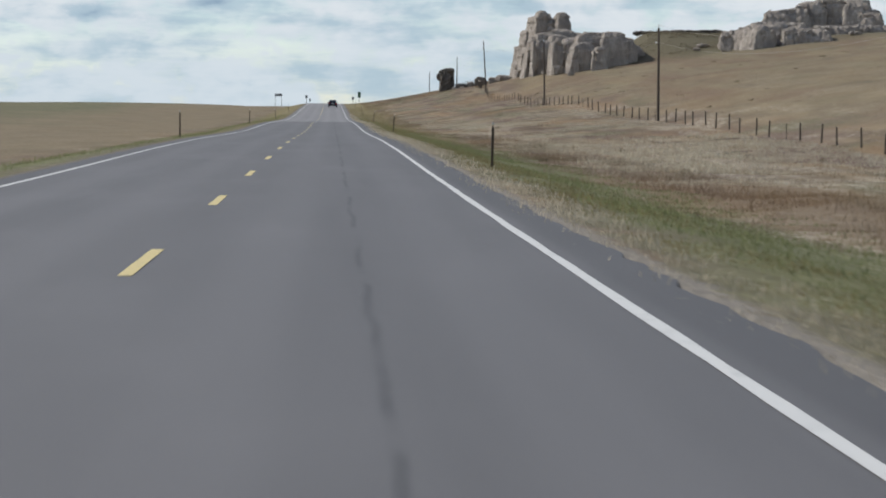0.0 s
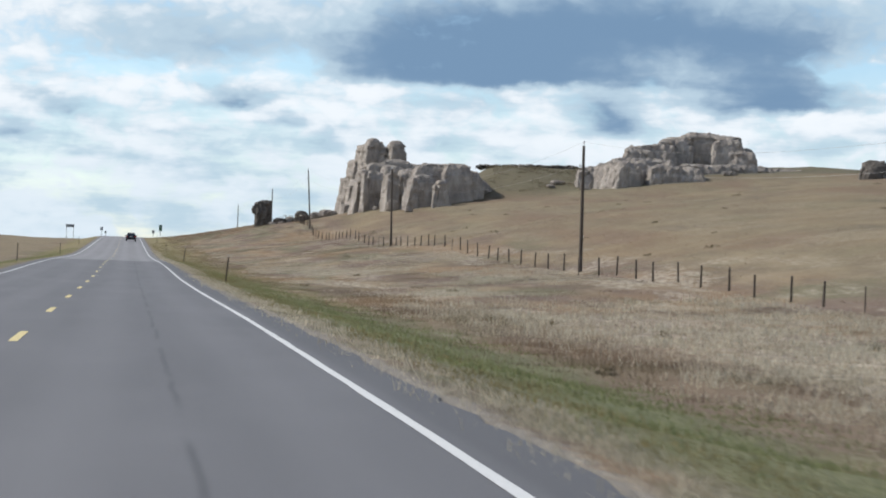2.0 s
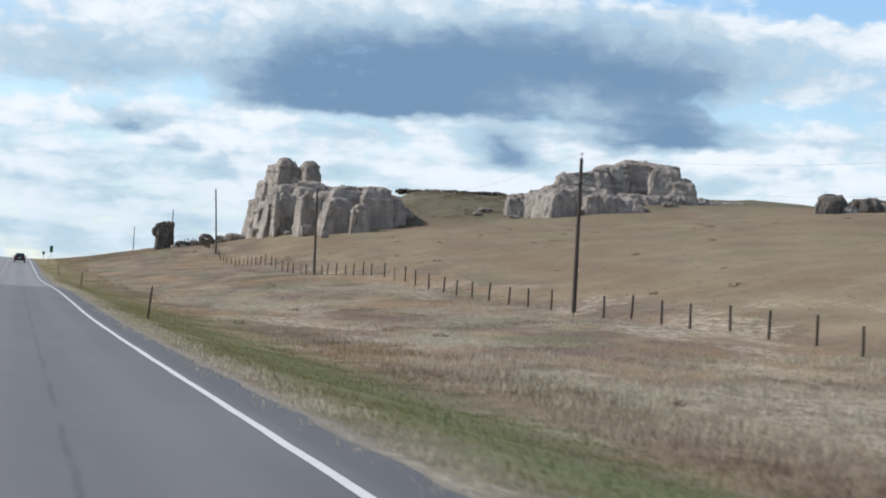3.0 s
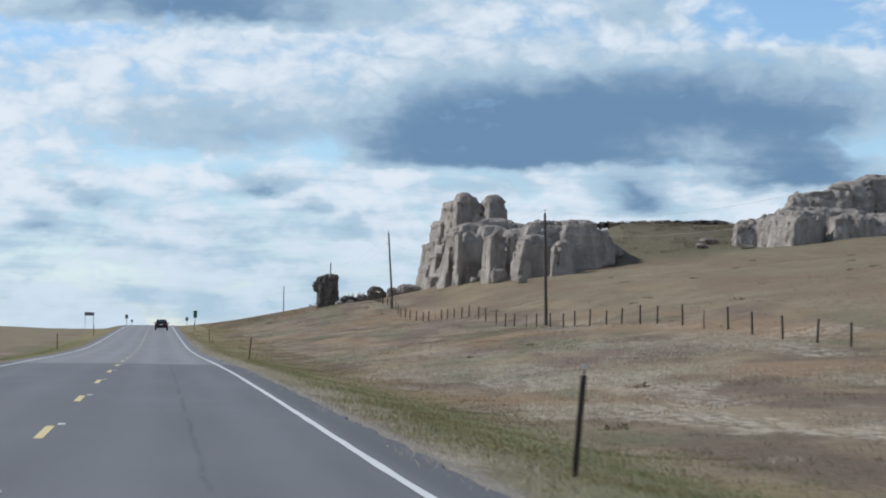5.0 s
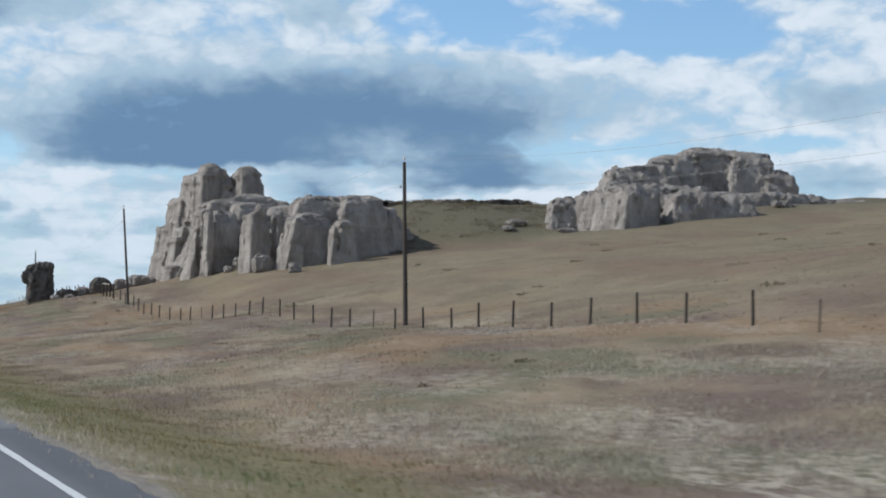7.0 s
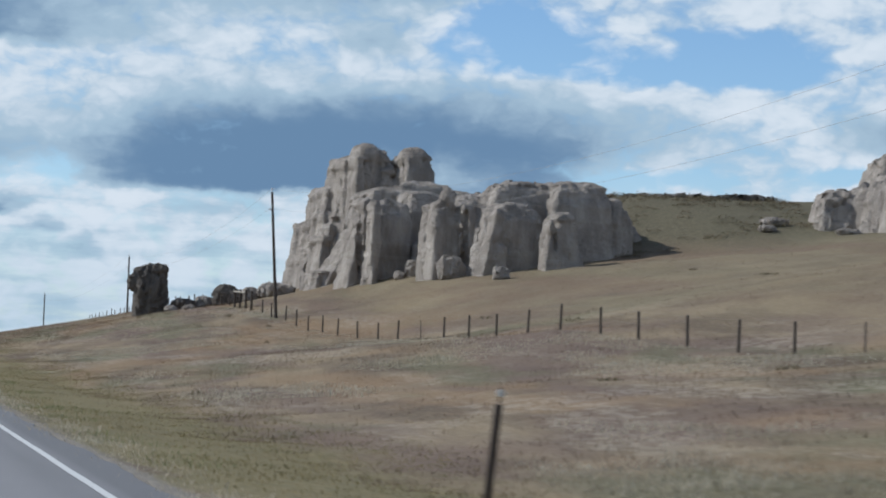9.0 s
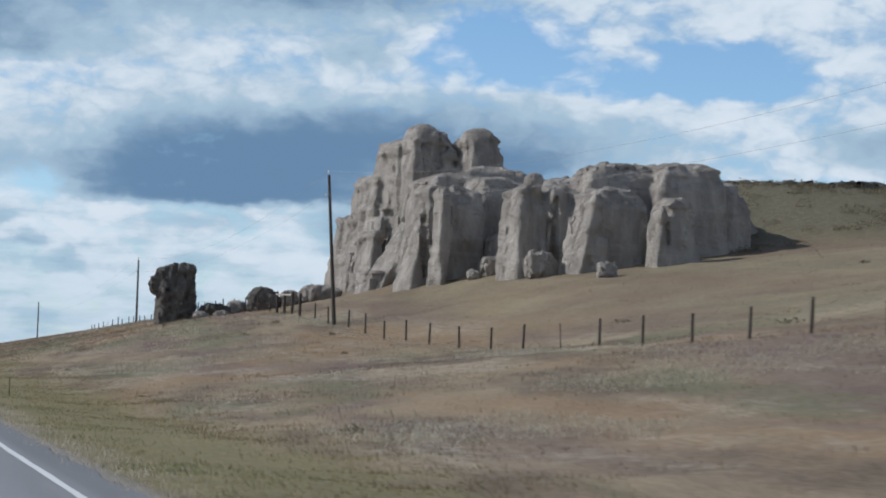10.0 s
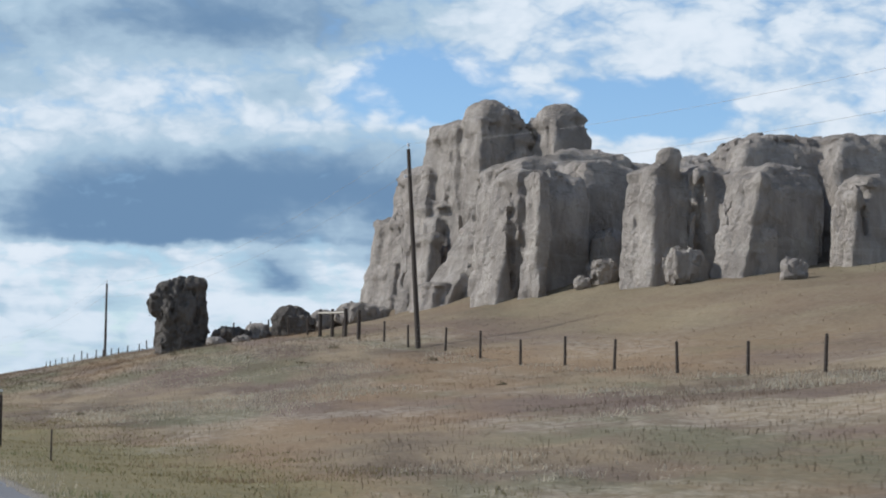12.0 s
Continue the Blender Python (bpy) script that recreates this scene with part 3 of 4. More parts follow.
# ---- rocks ----
def nets(d, lo, cell):
    """Skin of the solid d < 0 on a regular grid."""
    inside = d < 0
    c = [inside[a:d.shape[0] - 1 + a, b:d.shape[1] - 1 + b, e:d.shape[2] - 1 + e] for a in (0, 1) for b in (0, 1) for e in (0, 1)]
    some, every = c[0].copy(), c[0].copy()
    for q in c[1:]:
        some |= q
        every &= q
    cells = np.argwhere(some & ~every)
    ids = -np.ones(some.shape, np.int64)
    ids[tuple(cells.T)] = np.arange(len(cells))
    total, count = np.zeros((len(cells), 3)), np.zeros(len(cells))
    corners = [(a, b, e) for a in (0, 1) for b in (0, 1) for e in (0, 1)]
    for i, p in enumerate(corners):
        for q in corners[i + 1:]:
            if sum(abs(m - n) for m, n in zip(p, q)) != 1:
                continue
            da, db = d[tuple((cells + p).T)], d[tuple((cells + q).T)]
            cut = (da < 0) != (db < 0)
            t = np.where(cut, da / np.where(cut, da - db, 1), 0)
            total += np.where(cut[:, None], np.array(p) + t[:, None] * (np.array(q) - np.array(p)), 0)
            count += cut
    verts = lo + cell * (cells + total / count[:, None])
    faces = []
    for axis in range(3):
        u, v = (axis + 1) % 3, (axis + 2) % 3
        a = [slice(1, -1)] * 3
        b = [slice(1, -1)] * 3
        a[axis], b[axis] = slice(0, -1), slice(1, None)
        first, second = inside[tuple(a)], inside[tuple(b)]
        spots = np.argwhere(first != second)
        spots[:, u] += 1
        spots[:, v] += 1
        flip = first[first != second]
        eu, ev = np.eye(3, dtype=int)[u], np.eye(3, dtype=int)[v]
        ring = np.stack([ids[tuple(s.T)] for s in (spots - eu - ev, spots - ev, spots, spots - eu)], 1)
        ring[~flip] = ring[~flip][:, ::-1]
        faces.append(ring[(ring >= 0).all(1)])
    return verts, np.concatenate(faces)


def balls(p, rows, blend=0.25):
    """Distance to a heap of rounded stones: x, y, z, three half sizes."""
    total = None
    for x, y, z, rx, ry, rz in rows:
        q = (p - np.array([x, y, z])) / np.array([rx, ry, rz])
        d = (np.sqrt((np.abs(q) ** 2.6).sum(-1)) - 1) * min(rx, ry, rz)
        if total is None:
            total = d
        else:
            h = np.clip(0.5 + 0.5 * (total - d) / blend, 0, 1)
            total = total + (d - total) * h - blend * h * (1 - h)
    return total


def pillars(p, rows, blend):
    """Distance to a row of upright stone blocks with crisp corners, flared at the foot, and the top of the nearest one.
    Rows: x, y, top, half width, half depth, flare, lean of the foot, turn, foot."""
    total = tops = None
    for cx, cy, top, hw, hd, flare, lean, turn, foot in rows:
        f = (1 - np.clip((p[..., 2] - foot) / (top - foot), 0, 1)) ** 1.15
        x, y = p[..., 0] - cx - lean * f, p[..., 1] - cy
        c, s = math.cos(radians(turn)), math.sin(radians(turn))
        r = 0.16 * min(hw, hd)
        qx = np.abs(c * x + s * y) - hw - flare * f + r
        qy = np.abs(c * y - s * x) - hd - flare * f + r
        d = np.hypot(np.maximum(qx, 0), np.maximum(qy, 0)) + np.minimum(np.maximum(qx, qy), 0) - r
        t = p[..., 2] - top
        k = min(2.2, hw * 1.35)
        h = np.clip(0.5 - 0.5 * (d - t) / k, 0, 1)
        d = d + (t - d) * h + k * h * (1 - h)
        if total is None:
            total, tops = d, np.full(d.shape, top)
        else:
            tops = np.where(d < total, top, tops)
            h = np.clip(0.5 + 0.5 * (total - d) / blend, 0, 1)
            total = total + (d - total) * h - blend * h * (1 - h)
    return total, tops


def rock(name, rows, cell, mat, parent=None, blend=0.3, flute=0.4, rough=0.2, seed=0.0, strata=0.12, label="", fine=1.0, stones=(), crumble=1.6, pockets=()):
    """Weathered stone: blocks run together, hollowed upright, with a crumbling bedded top."""
    boxes = [(x - a - f - abs(lean), y - b - f, foot, x + a + f + abs(lean), y + b + f, t) for x, y, t, a, b, f, lean, turn, foot in rows]
    boxes += [(x - a, y - b, z - c, x + a, y + b, z + c) for x, y, z, a, b, c in stones]
    boxes = np.array(boxes)
    lo, hi = boxes[:, :3].min(0) - 0.9, boxes[:, 3:].max(0) + 1.0
    n = np.ceil((hi - lo) / cell).astype(int)
    grid = np.stack(np.meshgrid(*[lo[i] + cell * np.arange(n[i]) for i in range(3)], indexing="ij"), -1)
    tops = np.full(grid.shape[:-1], hi[2] - 1.0)
    if len(rows):
        d, tops = pillars(grid, rows, blend)
    if len(stones):
        d = np.minimum(d, balls(grid, stones)) if len(rows) else balls(grid, stones)
    if len(pockets):
        d = np.maximum(d, -balls(grid, pockets))
    near = np.abs(d) < 1.0
    p = (grid[near] + seed).astype(np.float32)
    warp = fractal(p * 0.25 * fine, 2)[:, None]
    bend = p + warp * 0.9 / fine + 0.3 / fine * fractal(p * 0.8 * fine, 2)[:, None]
    slabs = shards(bend, (1.5 / fine, 1.5 / fine, 5.0 / fine), 3.7)
    blocks = shards(bend, (0.6 / fine, 0.6 / fine, 0.9 / fine), 8.1)
    runnel = fractal(p * np.array([0.62, 0.62, 0.07]) * fine + warp * 0.4, 3, 0.5)
    groove = np.exp(-(runnel / 0.07) ** 2)
    crease = np.exp(-(fractal(p * np.array([1.5, 1.5, 0.10]) * fine + warp + 5.0, 2, 0.5) / 0.09) ** 2)
    lump = fractal(p * 0.33 * fine, 3)
    grit = fractal(p * 2.1 * fine, 3, 0.6)
    beds = fractal(p * np.array([0.15, 0.15, 1.6]) * max(1.0, fine * 0.7) + warp * 0.4, 3, 0.6)
    edge = p[:, 2] - seed - tops[near] + 0.5 * crumble * (1 + 0.8 * lump)
    head = step(edge, -0.25, 0.15)
    neck = np.exp(-((edge + 0.45) / 0.35) ** 2)
    patch = step(fractal(p * 0.2 * fine + 9.0, 2), -0.1, 0.25)
    body = 1 - 0.7 * head
    d[near] += (flute * (0.75 * slabs * body + 0.55 * groove * body + 0.5 * lump - 0.10) + rough * (blocks * (0.15 + 0.7 * patch + 0.6 * head) + 0.35 * crease * body + 0.7 * grit)
                + strata * (beds * (0.5 + 0.9 * head) - 0.25 * head + 0.35 * neck))
    verts, faces = nets(d, lo, cell)
    ob = mesh_object(name, verts, faces, mat, parent, smooth=True)
    ob.data.set_sharp_from_angle(angle=radians(40))
    return tagged(ob, label)


# the twin-headed tower and the fluted wall beside it
butte = tagged(empty("rock_butte", 43, 388, ground_at(36, 390)), "pale fluted sandstone butte with twin-headed tower on the hillside", "rock formation")
rock("tower", [
    (41.7, 402.4, 20.4, 1.5, 2.2, 0.2, 0.0, 10, 3), (40.3, 400.6, 19.6, 0.35, 1.0, 0.25, -0.2, 12, 3), (40.6, 405.4, 19.9, 1.3, 2.0, 0.4, -0.1, 10, 3), (39.3, 408.0, 17.3, 1.0, 2.2, 0.5, -0.3, 12, 3), (38.5, 406.2, 15.0, 0.35, 1.2, 0.5, -0.6, 14, 3),
    (38.4, 409.5, 14.4, 0.8, 2.2, 0.6, -0.4, 16, 3), (37.7, 410.0, 11.4, 0.7, 2.0, 0.6, -0.5, 12, 3), (37.7, 402.6, 12.6, 0.35, 1.4, 0.6, -1.0, 16, 3), (39.6, 397.4, 13.4, 0.22, 1.5, 0.35, -4.6, 12, 5), (36.6, 397.2, 9.2, 0.6, 1.2, 0.8, -0.8, 10, 3),
    (40.8, 405.0, 15.4, 2.0, 2.4, 1.0, -0.8, 10, 3),
    (45.0, 399.8, 20.1, 1.4, 1.8, 0.2, 0.0, 14, 3), (43.6, 401.2, 19.3, 1.5, 1.5, 0.4, 0.0, 0, 3),
    (38.2, 388.0, 15.0, 0.45, 1.2, 0.35, -2.0, 14, 3), (38.25, 384.6, 14.4, 0.3, 0.8, 0.12, -0.2, 12, 3), (39.9, 387.2, 14.8, 1.5, 1.9, 0.15, 0.0, 10, 3), (43.3, 390.2, 15.7, 2.1, 3.2, 0.3, 0.1, 6, 3),
    (41.0, 393.8, 16.3, 2.0, 2.8, 0.5, -0.5, 8, 3), (44.6, 395.2, 17.0, 2.4, 3.2, 0.4, 0.0, -4, 3), (47.2, 394.4, 16.2, 1.7, 2.6, 0.7, 0.2, -6, 3), (48.8, 393.4, 15.2, 1.4, 2.2, 0.9, 0.3, 0, 3)],
    0.16, MAT["sandstone"], butte, 0.3, 0.24, 0.15, 0.0, strata=0.17, crumble=1.7,
    stones=((41.4, 402.2, 19.4, 1.35, 2.0, 1.3), (44.9, 399.7, 19.2, 1.2, 1.6, 1.15)),
    pockets=((43.4, 386.6, 8.5, 1.8, 1.3, 3.4), (43.35, 400.2, 21.4, 0.42, 3.6, 2.5), (37.7, 386.2, 11.0, 0.3, 1.2, 4.4), (38.3, 391.8, 12.0, 0.5, 1.8, 5.0), (39.3, 402.4, 14.8, 0.45, 1.6, 5.0), (37.2, 404.8, 10.5, 0.4, 1.6, 3.6)))
rock("wall", [
    (41.7, 376.9, 14.1, 1.25, 1.25, 0.2, -0.1, 17, 3), (43.9, 376.9, 14.3, 1.45, 2.1, 0.2, 0.0, 6, 3), (44.2, 372.0, 13.2, 0.35, 1.1, 0.35, -2.2, 20, 3), (45.9, 373.6, 14.0, 1.8, 2.0, 0.35, -0.2, 10, 3), (44.6, 371.4, 10.6, 0.4, 0.6, 0.5, -0.6, 14, 3),
    (48.3, 368.5, 13.0, 0.75, 1.1, 1.2, 0.0, 14, 3), (47.2, 367.6, 12.3, 0.25, 0.5, 0.4, -0.6, 14, 3), (44.6, 379.6, 14.9, 2.2, 2.4, 0.3, 0.0, 6, 3), (47.4, 377.2, 15.65, 2.6, 2.5, 0.2, 0.0, 4, 3), (49.6, 377.0, 15.5, 1.8, 2.4, 0.2, 0.0, 0, 3), (51.4, 375.9, 15.75, 2.3, 2.8, 0.4, 0.0, 4, 3),
    (54.0, 376.6, 14.9, 1.6, 2.6, 0.7, 0.2, 0, 3), (55.8, 379.0, 13.6, 1.5, 2.2, 1.0, 0.3, 8, 3)],
    0.16, MAT["sandstone"], butte, 0.3, 0.22, 0.15, 31.0, strata=0.17, crumble=1.4, pockets=((47.9, 371.2, 9.4, 0.7, 1.2, 3.6), (43.0, 374.6, 10.6, 0.25, 0.9, 4.0), (43.6, 373.0, 9.6, 0.3, 0.8, 3.4)),
    stones=((42.0, 376.4, 14.2, 0.55, 0.6, 0.62),))

mesa = tagged(empty("rock_mesa", 77, 366, ground_at(77, 366)), "stepped sandstone mesa with a rounded cap on the hilltop", "rock formation")
rock("lower_ledge", [
    (72.6, 373.4, 16.2, 1.8, 2.4, 0.8, -0.6, -12, 8), (74.5, 370.0, 16.6, 1.2, 2.6, 0.9, -0.4, 16, 8), (75.8, 366.4, 17.0, 1.9, 3.2, 1.2, -0.9, 16, 8), (79.0, 370.2, 17.1, 1.6, 2.6, 0.7, 0.0, 0, 8),
    (82.4, 365.2, 16.7, 2.5, 2.8, 1.0, -0.4, -6, 8), (86.2, 364.8, 16.3, 2.0, 2.6, 1.0, 0.3, -14, 8), (81.0, 374.6, 17.8, 5.4, 3.0, 0.6, 0.0, 0, 8), (91.5, 375.5, 17.2, 5.0, 3.2, 1.2, 0.0, -4, 8),
    (98.5, 378.6, 17.5, 4.5, 3.0, 1.2, 0.0, 5, 8), (105.5, 381.0, 17.4, 4.0, 2.4, 1.2, 0.0, 0, 8), (112.5, 382.0, 16.8, 3.6, 2.0, 1.2, 0.0, -4, 8)],
    0.23, MAT["sandstone"], mesa, 0.6, 0.5, 0.32, 63.0, strata=0.2, crumble=1.8)
rock("cap", [
    (82.6, 383.6, 20.1, 2.4, 2.8, 0.9, -0.3, -14, 12), (86.6, 385.6, 20.7, 2.6, 3.0, 0.7, 0.0, -16, 12), (90.4, 390.0, 22.3, 2.8, 3.2, 0.9, -0.3, -14, 12), (95.0, 390.6, 23.3, 3.4, 3.6, 0.8, 0.0, -16, 12),
    (98.8, 388.0, 22.4, 2.2, 3.8, 1.6, 0.5, -18, 12), (101.0, 385.6, 20.6, 1.3, 2.8, 1.6, 0.6, -16, 12)],
    0.23, MAT["sandstone"], mesa, 0.6, 0.42, 0.28, 92.0, strata=0.26, crumble=2.2)

# the dark leaning block at the roadside rise
gz0 = ground_at(23.2, 404.5)
rock("balanced_rock", [(23.6, 404.5, gz0 + 4.2, 1.3, 1.2, 0.05, 0.0, 5, gz0 - 0.8)],
     0.1, MAT["dark_stone"], None, 0.15, 0.24, 0.26, 120.0, fine=1.9, strata=0.05, label="dark top-heavy boulder standing on the grassy rise", crumble=0.8,
     stones=((22.45, 404.4, gz0 + 2.75, 0.85, 0.8, 0.75), (24.25, 404.4, gz0 + 3.7, 0.72, 0.9, 0.75), (22.8, 404.4, gz0 + 3.5, 0.65, 0.8, 0.55), (23.45, 404.4, gz0 + 3.85, 0.5, 0.8, 0.5), (24.1, 404.4, gz0 + 0.3, 1.1, 1.0, 0.8)))["category"] = "boulder"


def boulder(x, y, r, h, seed, mat="sandstone", label=""):
    z = ground_at(x, y)
    lump = random.Random(seed)
    stones = [(x, y, z + h * 0.38, r, r * lump.uniform(0.8, 1.1), h * 0.6),
              (x + r * lump.uniform(-0.5, 0.5), y + r * lump.uniform(-0.4, 0.4), z + h * 0.25, r * 0.8, r * 0.8, h * 0.5)]
    ob = rock("boulder", (), max(0.07, r / 10), MAT[mat], None, 0.25, 0.28 * r, 0.24 * r, seed, fine=1.8 / max(0.5, r), label=label, stones=stones, strata=0.05 * r)
    ob["category"] = "boulder"
    ob["group"] = "loose boulders"
    return ob


for x, y, r, h, s, m, text in (
        (26.4, 403.2, 0.9, 0.8, 3, "dark_stone", "low dark boulder in the row beside the leaning block"),
        (28.1, 404.5, 0.7, 1.0, 5, "sandstone", "tan boulder in the low row of rocks"),
        (29.9, 403.6, 1.1, 1.7, 8, "dark_stone", "pointed dark boulder in the low row of rocks"),
        (32.4, 405.6, 0.75, 1.2, 11, "sandstone", "small tan boulder in the low row of rocks"),
        (34.4, 404.6, 1.5, 1.2, 14, "sandstone", "flat-topped tan boulder near the tower foot"),
        (24.9, 400.6, 0.5, 0.45, 17, "sandstone", "small flat stone lying in the grass"),
        (26.2, 400.0, 0.4, 0.35, 19, "sandstone", "small flat stone lying in the grass"),
        (41.2, 382.6, 0.72, 1.25, 21, "sandstone", "pale rounded boulder at the foot of the butte"),
        (42.7, 385.4, 1.05, 2.4, 24, "sandstone", "large rounded boulder in the alcove of the butte"),
        (39.9, 382.3, 0.42, 0.6, 27, "sandstone", "small pale boulder at the foot of the butte"),
        (41.6, 373.3, 1.0, 1.5, 29, "sandstone", "pale boulder against the fluted wall"),
        (42.95, 365.0, 0.58, 0.95, 33, "sandstone", "pale rounded boulder in front of the wall"),
        (70.6, 368.0, 0.7, 0.4, 35, "sandstone", "flat pale slab below the mesa"),
        (67.6, 374.5, 0.8, 0.45, 37, "sandstone", "low tan ledge rock on the brushy slope"),
        (66.0, 372.6, 0.6, 0.4, 39, "sandstone", "low pale ledge rock on the brushy slope"),
        (87.5, 366.6, 1.0, 0.6, 41, "sandstone", "pale block of rubble below the mesa"),
        (93.0, 367.5, 0.8, 0.5, 43, "sandstone", "pale block of rubble below the mesa"),
        (103.3, 330.5, 1.9, 3.2, 47, "dark_stone", "tall dark boulder of the far outcrop"),
        (105.4, 329.5, 1.2, 1.4, 49, "sandstone", "pale boulder of the far outcrop"),
        (108.3, 331.0, 2.3, 2.4, 51, "dark_stone", "broad dark boulder of the far outcrop"),
        (112.4, 331.0, 2.1, 2.1, 53, "sandstone", "broad tan boulder of the far outcrop"),
        (57.8, 396.5, 1.5, 0.34, 61, "dark_stone", "low dark ledge rock along the crest"),
        (61.0, 396.0, 1.9, 0.34, 63, "dark_stone", "low dark ledge rock along the crest"),
        (64.6, 394.6, 1.6, 0.34, 65, "sandstone", "low tan ledge rock along the crest"),
        (68.2, 393.0, 2.0, 0.34, 67, "dark_stone", "low dark ledge rock along the crest"),
        (71.6, 391.0, 1.5, 0.34, 69, "dark_stone", "low dark ledge rock along the crest"),
        (85.5, 268.0, 0.9, 1.0, 55, "dark_stone", "grey boulder in the hillside rubble"),
        (87.2, 268.6, 0.6, 1.3, 57, "sandstone", "upright pale stone in the hillside rubble"),
        (88.6, 267.6, 1.0, 1.2, 59, "dark_stone", "dark boulder in the hillside rubble")):
    boulder(x, y, r, h, s * 7.7, m, text)


# ---- poles, fence, signs ----
def utility_pole(x, y, height, lean=(0.0, 0.0)):
    z = ground_at(x, y)
    e = tagged(empty("utility_pole", x, y, z, rx=lean[1], ry=lean[0]), "tall weathered wooden utility pole beside the fence", "utility pole", "roadside utility poles")
    bm = bmesh.new()
    rod(bm, (0, 0, -0.9), (0, 0, height), 0.135, 0.085, 12)
    part("shaft", bm, MAT["weathered"], e)
    bm = bmesh.new()
    rod(bm, (0, 0, height - 0.05), (0, 0, height + 0.16), 0.02)
    rod(bm, (0, 0, height + 0.14), (0, 0, height + 0.22), 0.075, 0.05)
    rod(bm, (0, 0, height + 0.22), (0, 0, height + 0.30), 0.06, 0.035)
    part("top_insulator", bm, MAT["ceramic"], e, "pale ceramic insulator")
    bm = bmesh.new()
    box(bm, -0.16, 0, height - 1.25, 0.14, 0.06, 0.06, 0.01)
    rod(bm, (-0.22, 0, height - 1.30), (-0.22, 0, height - 1.16), 0.06, 0.045)
    part("side_insulator", bm, MAT["ceramic"], e, "pale ceramic insulator on a bracket")
    bm = bmesh.new()
    box(bm, 0.128, 0, 2.2, 0.012, 0.10, 0.14)
    part("tag_plate", bm, MAT["reflector"], e, "small pale tag plate")
    m = e.matrix_basis
    return m @ Vector((0, 0, height + 0.26)), m @ Vector((-0.22, 0, height - 1.18))


POLES = ((29.4, 84.0, 8.0, (0.4, 0.3)), (29.45, 179.4, 7.9, (-0.4, 0.2)), (29.55, 277.0, 8.2, (-1.2, 0.0)), (29.0, 374.6, 9.1, (-3.6, -1.0)), (29.8, 476.7, 7.1, (0.0, 0.2)), (29.5, 604.6, 6.7, (0.3, 0.0)))
ends = [utility_pole(*row) for row in POLES]


def tube(bm, pts, radius, sides):
    """One unbroken tube along a line of points that runs mainly along y."""
    rows = []
    for q in pts:
        rows.append([bm.verts.new((q[0] + radius * math.cos(6.2832 * k / sides), q[1], q[2] + radius * math.sin(6.2832 * k / sides))) for k in range(sides)])
    for a, b in zip(rows, rows[1:]):
        for k in range(sides):
            bm.faces.new((a[k], b[k], b[(k + 1) % sides], a[(k + 1) % sides]))
    bm.faces.new(rows[0])
    bm.faces.new(rows[-1][::-1])


def cable(name, p, q, sag, radius, label):
    bm = bmesh.new()
    n = 18
    pts = [p.lerp(q, i / n) - Vector((0, 0, sag * 4 * (i / n) * (1 - i / n))) for i in range(n + 1)]
    tube(bm, pts, radius, 6)
    return tagged(part(name, bm, MAT["cable"]), label, "power line", "overhead wires")


for (a1, a2), (b1, b2) in zip(ends, ends[1:]):
    cable("overhead_wire", a1, b1, 1.8, 0.005, "thin bare overhead wire strung between pole tops")
    cable("overhead_wire", a2, b2, 1.5, 0.005, "thin bare lower wire strung between poles")

# stock fence on the right-of-way line
fence = tagged(empty("fence", 29.0, 250, ground_at(29, 250)), "dark wooden post fence with wire strands along the hill foot", "fence")
inv = Matrix.Translation((-29.0, -250, -ground_at(29, 250)))
bm = bmesh.new()
rod(bm, (0, 0, -0.35), (0, 0, 0.55), 0.056, 0.053, 9)
rod(bm, (0, 0, 0.55), (0, 0, 1.10), 0.053, 0.048, 9)
rod(bm, (0, 0, 1.10), (0, 0, 1.125), 0.048, 0.03, 9)
wood_post = part("post", bm, MAT["post_wood"], fence)
bm = bmesh.new()
rod(bm, (0, 0, -0.3), (0, 0, 1.05), 0.024, 0.022, 6)
box(bm, 0.02, 0, 0.35, 0.012, 0.045, 1.3)
steel_post = part("post", bm, MAT["rust"], fence, "thin steel post")
rng = random.Random(5)
tops = []
# post spacing drifts along the line
POST_Y = np.interp(np.arange(0, 107), (0, 26, 35, 38, 45, 50, 55, 60, 65, 70, 75, 78, 79, 81, 106), (12.4, 131.2, 172.3, 187.6, 220.5, 244.0, 266.2, 288.4, 310.5, 333.9, 358.3, 376.0, 380.4, 396.0, 515.0))
for i, y in enumerate(POST_Y.tolist()):
    x = 29.0 + rng.uniform(-0.12, 0.12) - 0.9 * float(step(y, 230, 320)) * (1 - float(step(y, 355, 375)))
    z = ground_at(x, y)
    h = rng.uniform(0.88, 1.0)
    m = inv @ Matrix.Translation((x, y, z)) @ pose(0, 0, 0, rng.uniform(-2.5, 2.5), rng.uniform(-2.5, 2.5), rng.uniform(0, 360)) @ Matrix.Diagonal((1, 1, h, 1))
    source = steel_post if i % 11 == 3 else wood_post
    if i in (0, 3):
        source.matrix_basis = m
    else:
        shared("post", source, m, fence)
    tops.append((x, y, z))
for h in (0.32, 0.58, 0.84, 1.04):
    bm = bmesh.new()
    tube(bm, [inv @ Vector((a[0] - 0.06, a[1], a[2] + h)) for a in tops], 0.002, 4)
    part("wire_strand", bm, MAT["wire"], fence, "thin rusted wire")

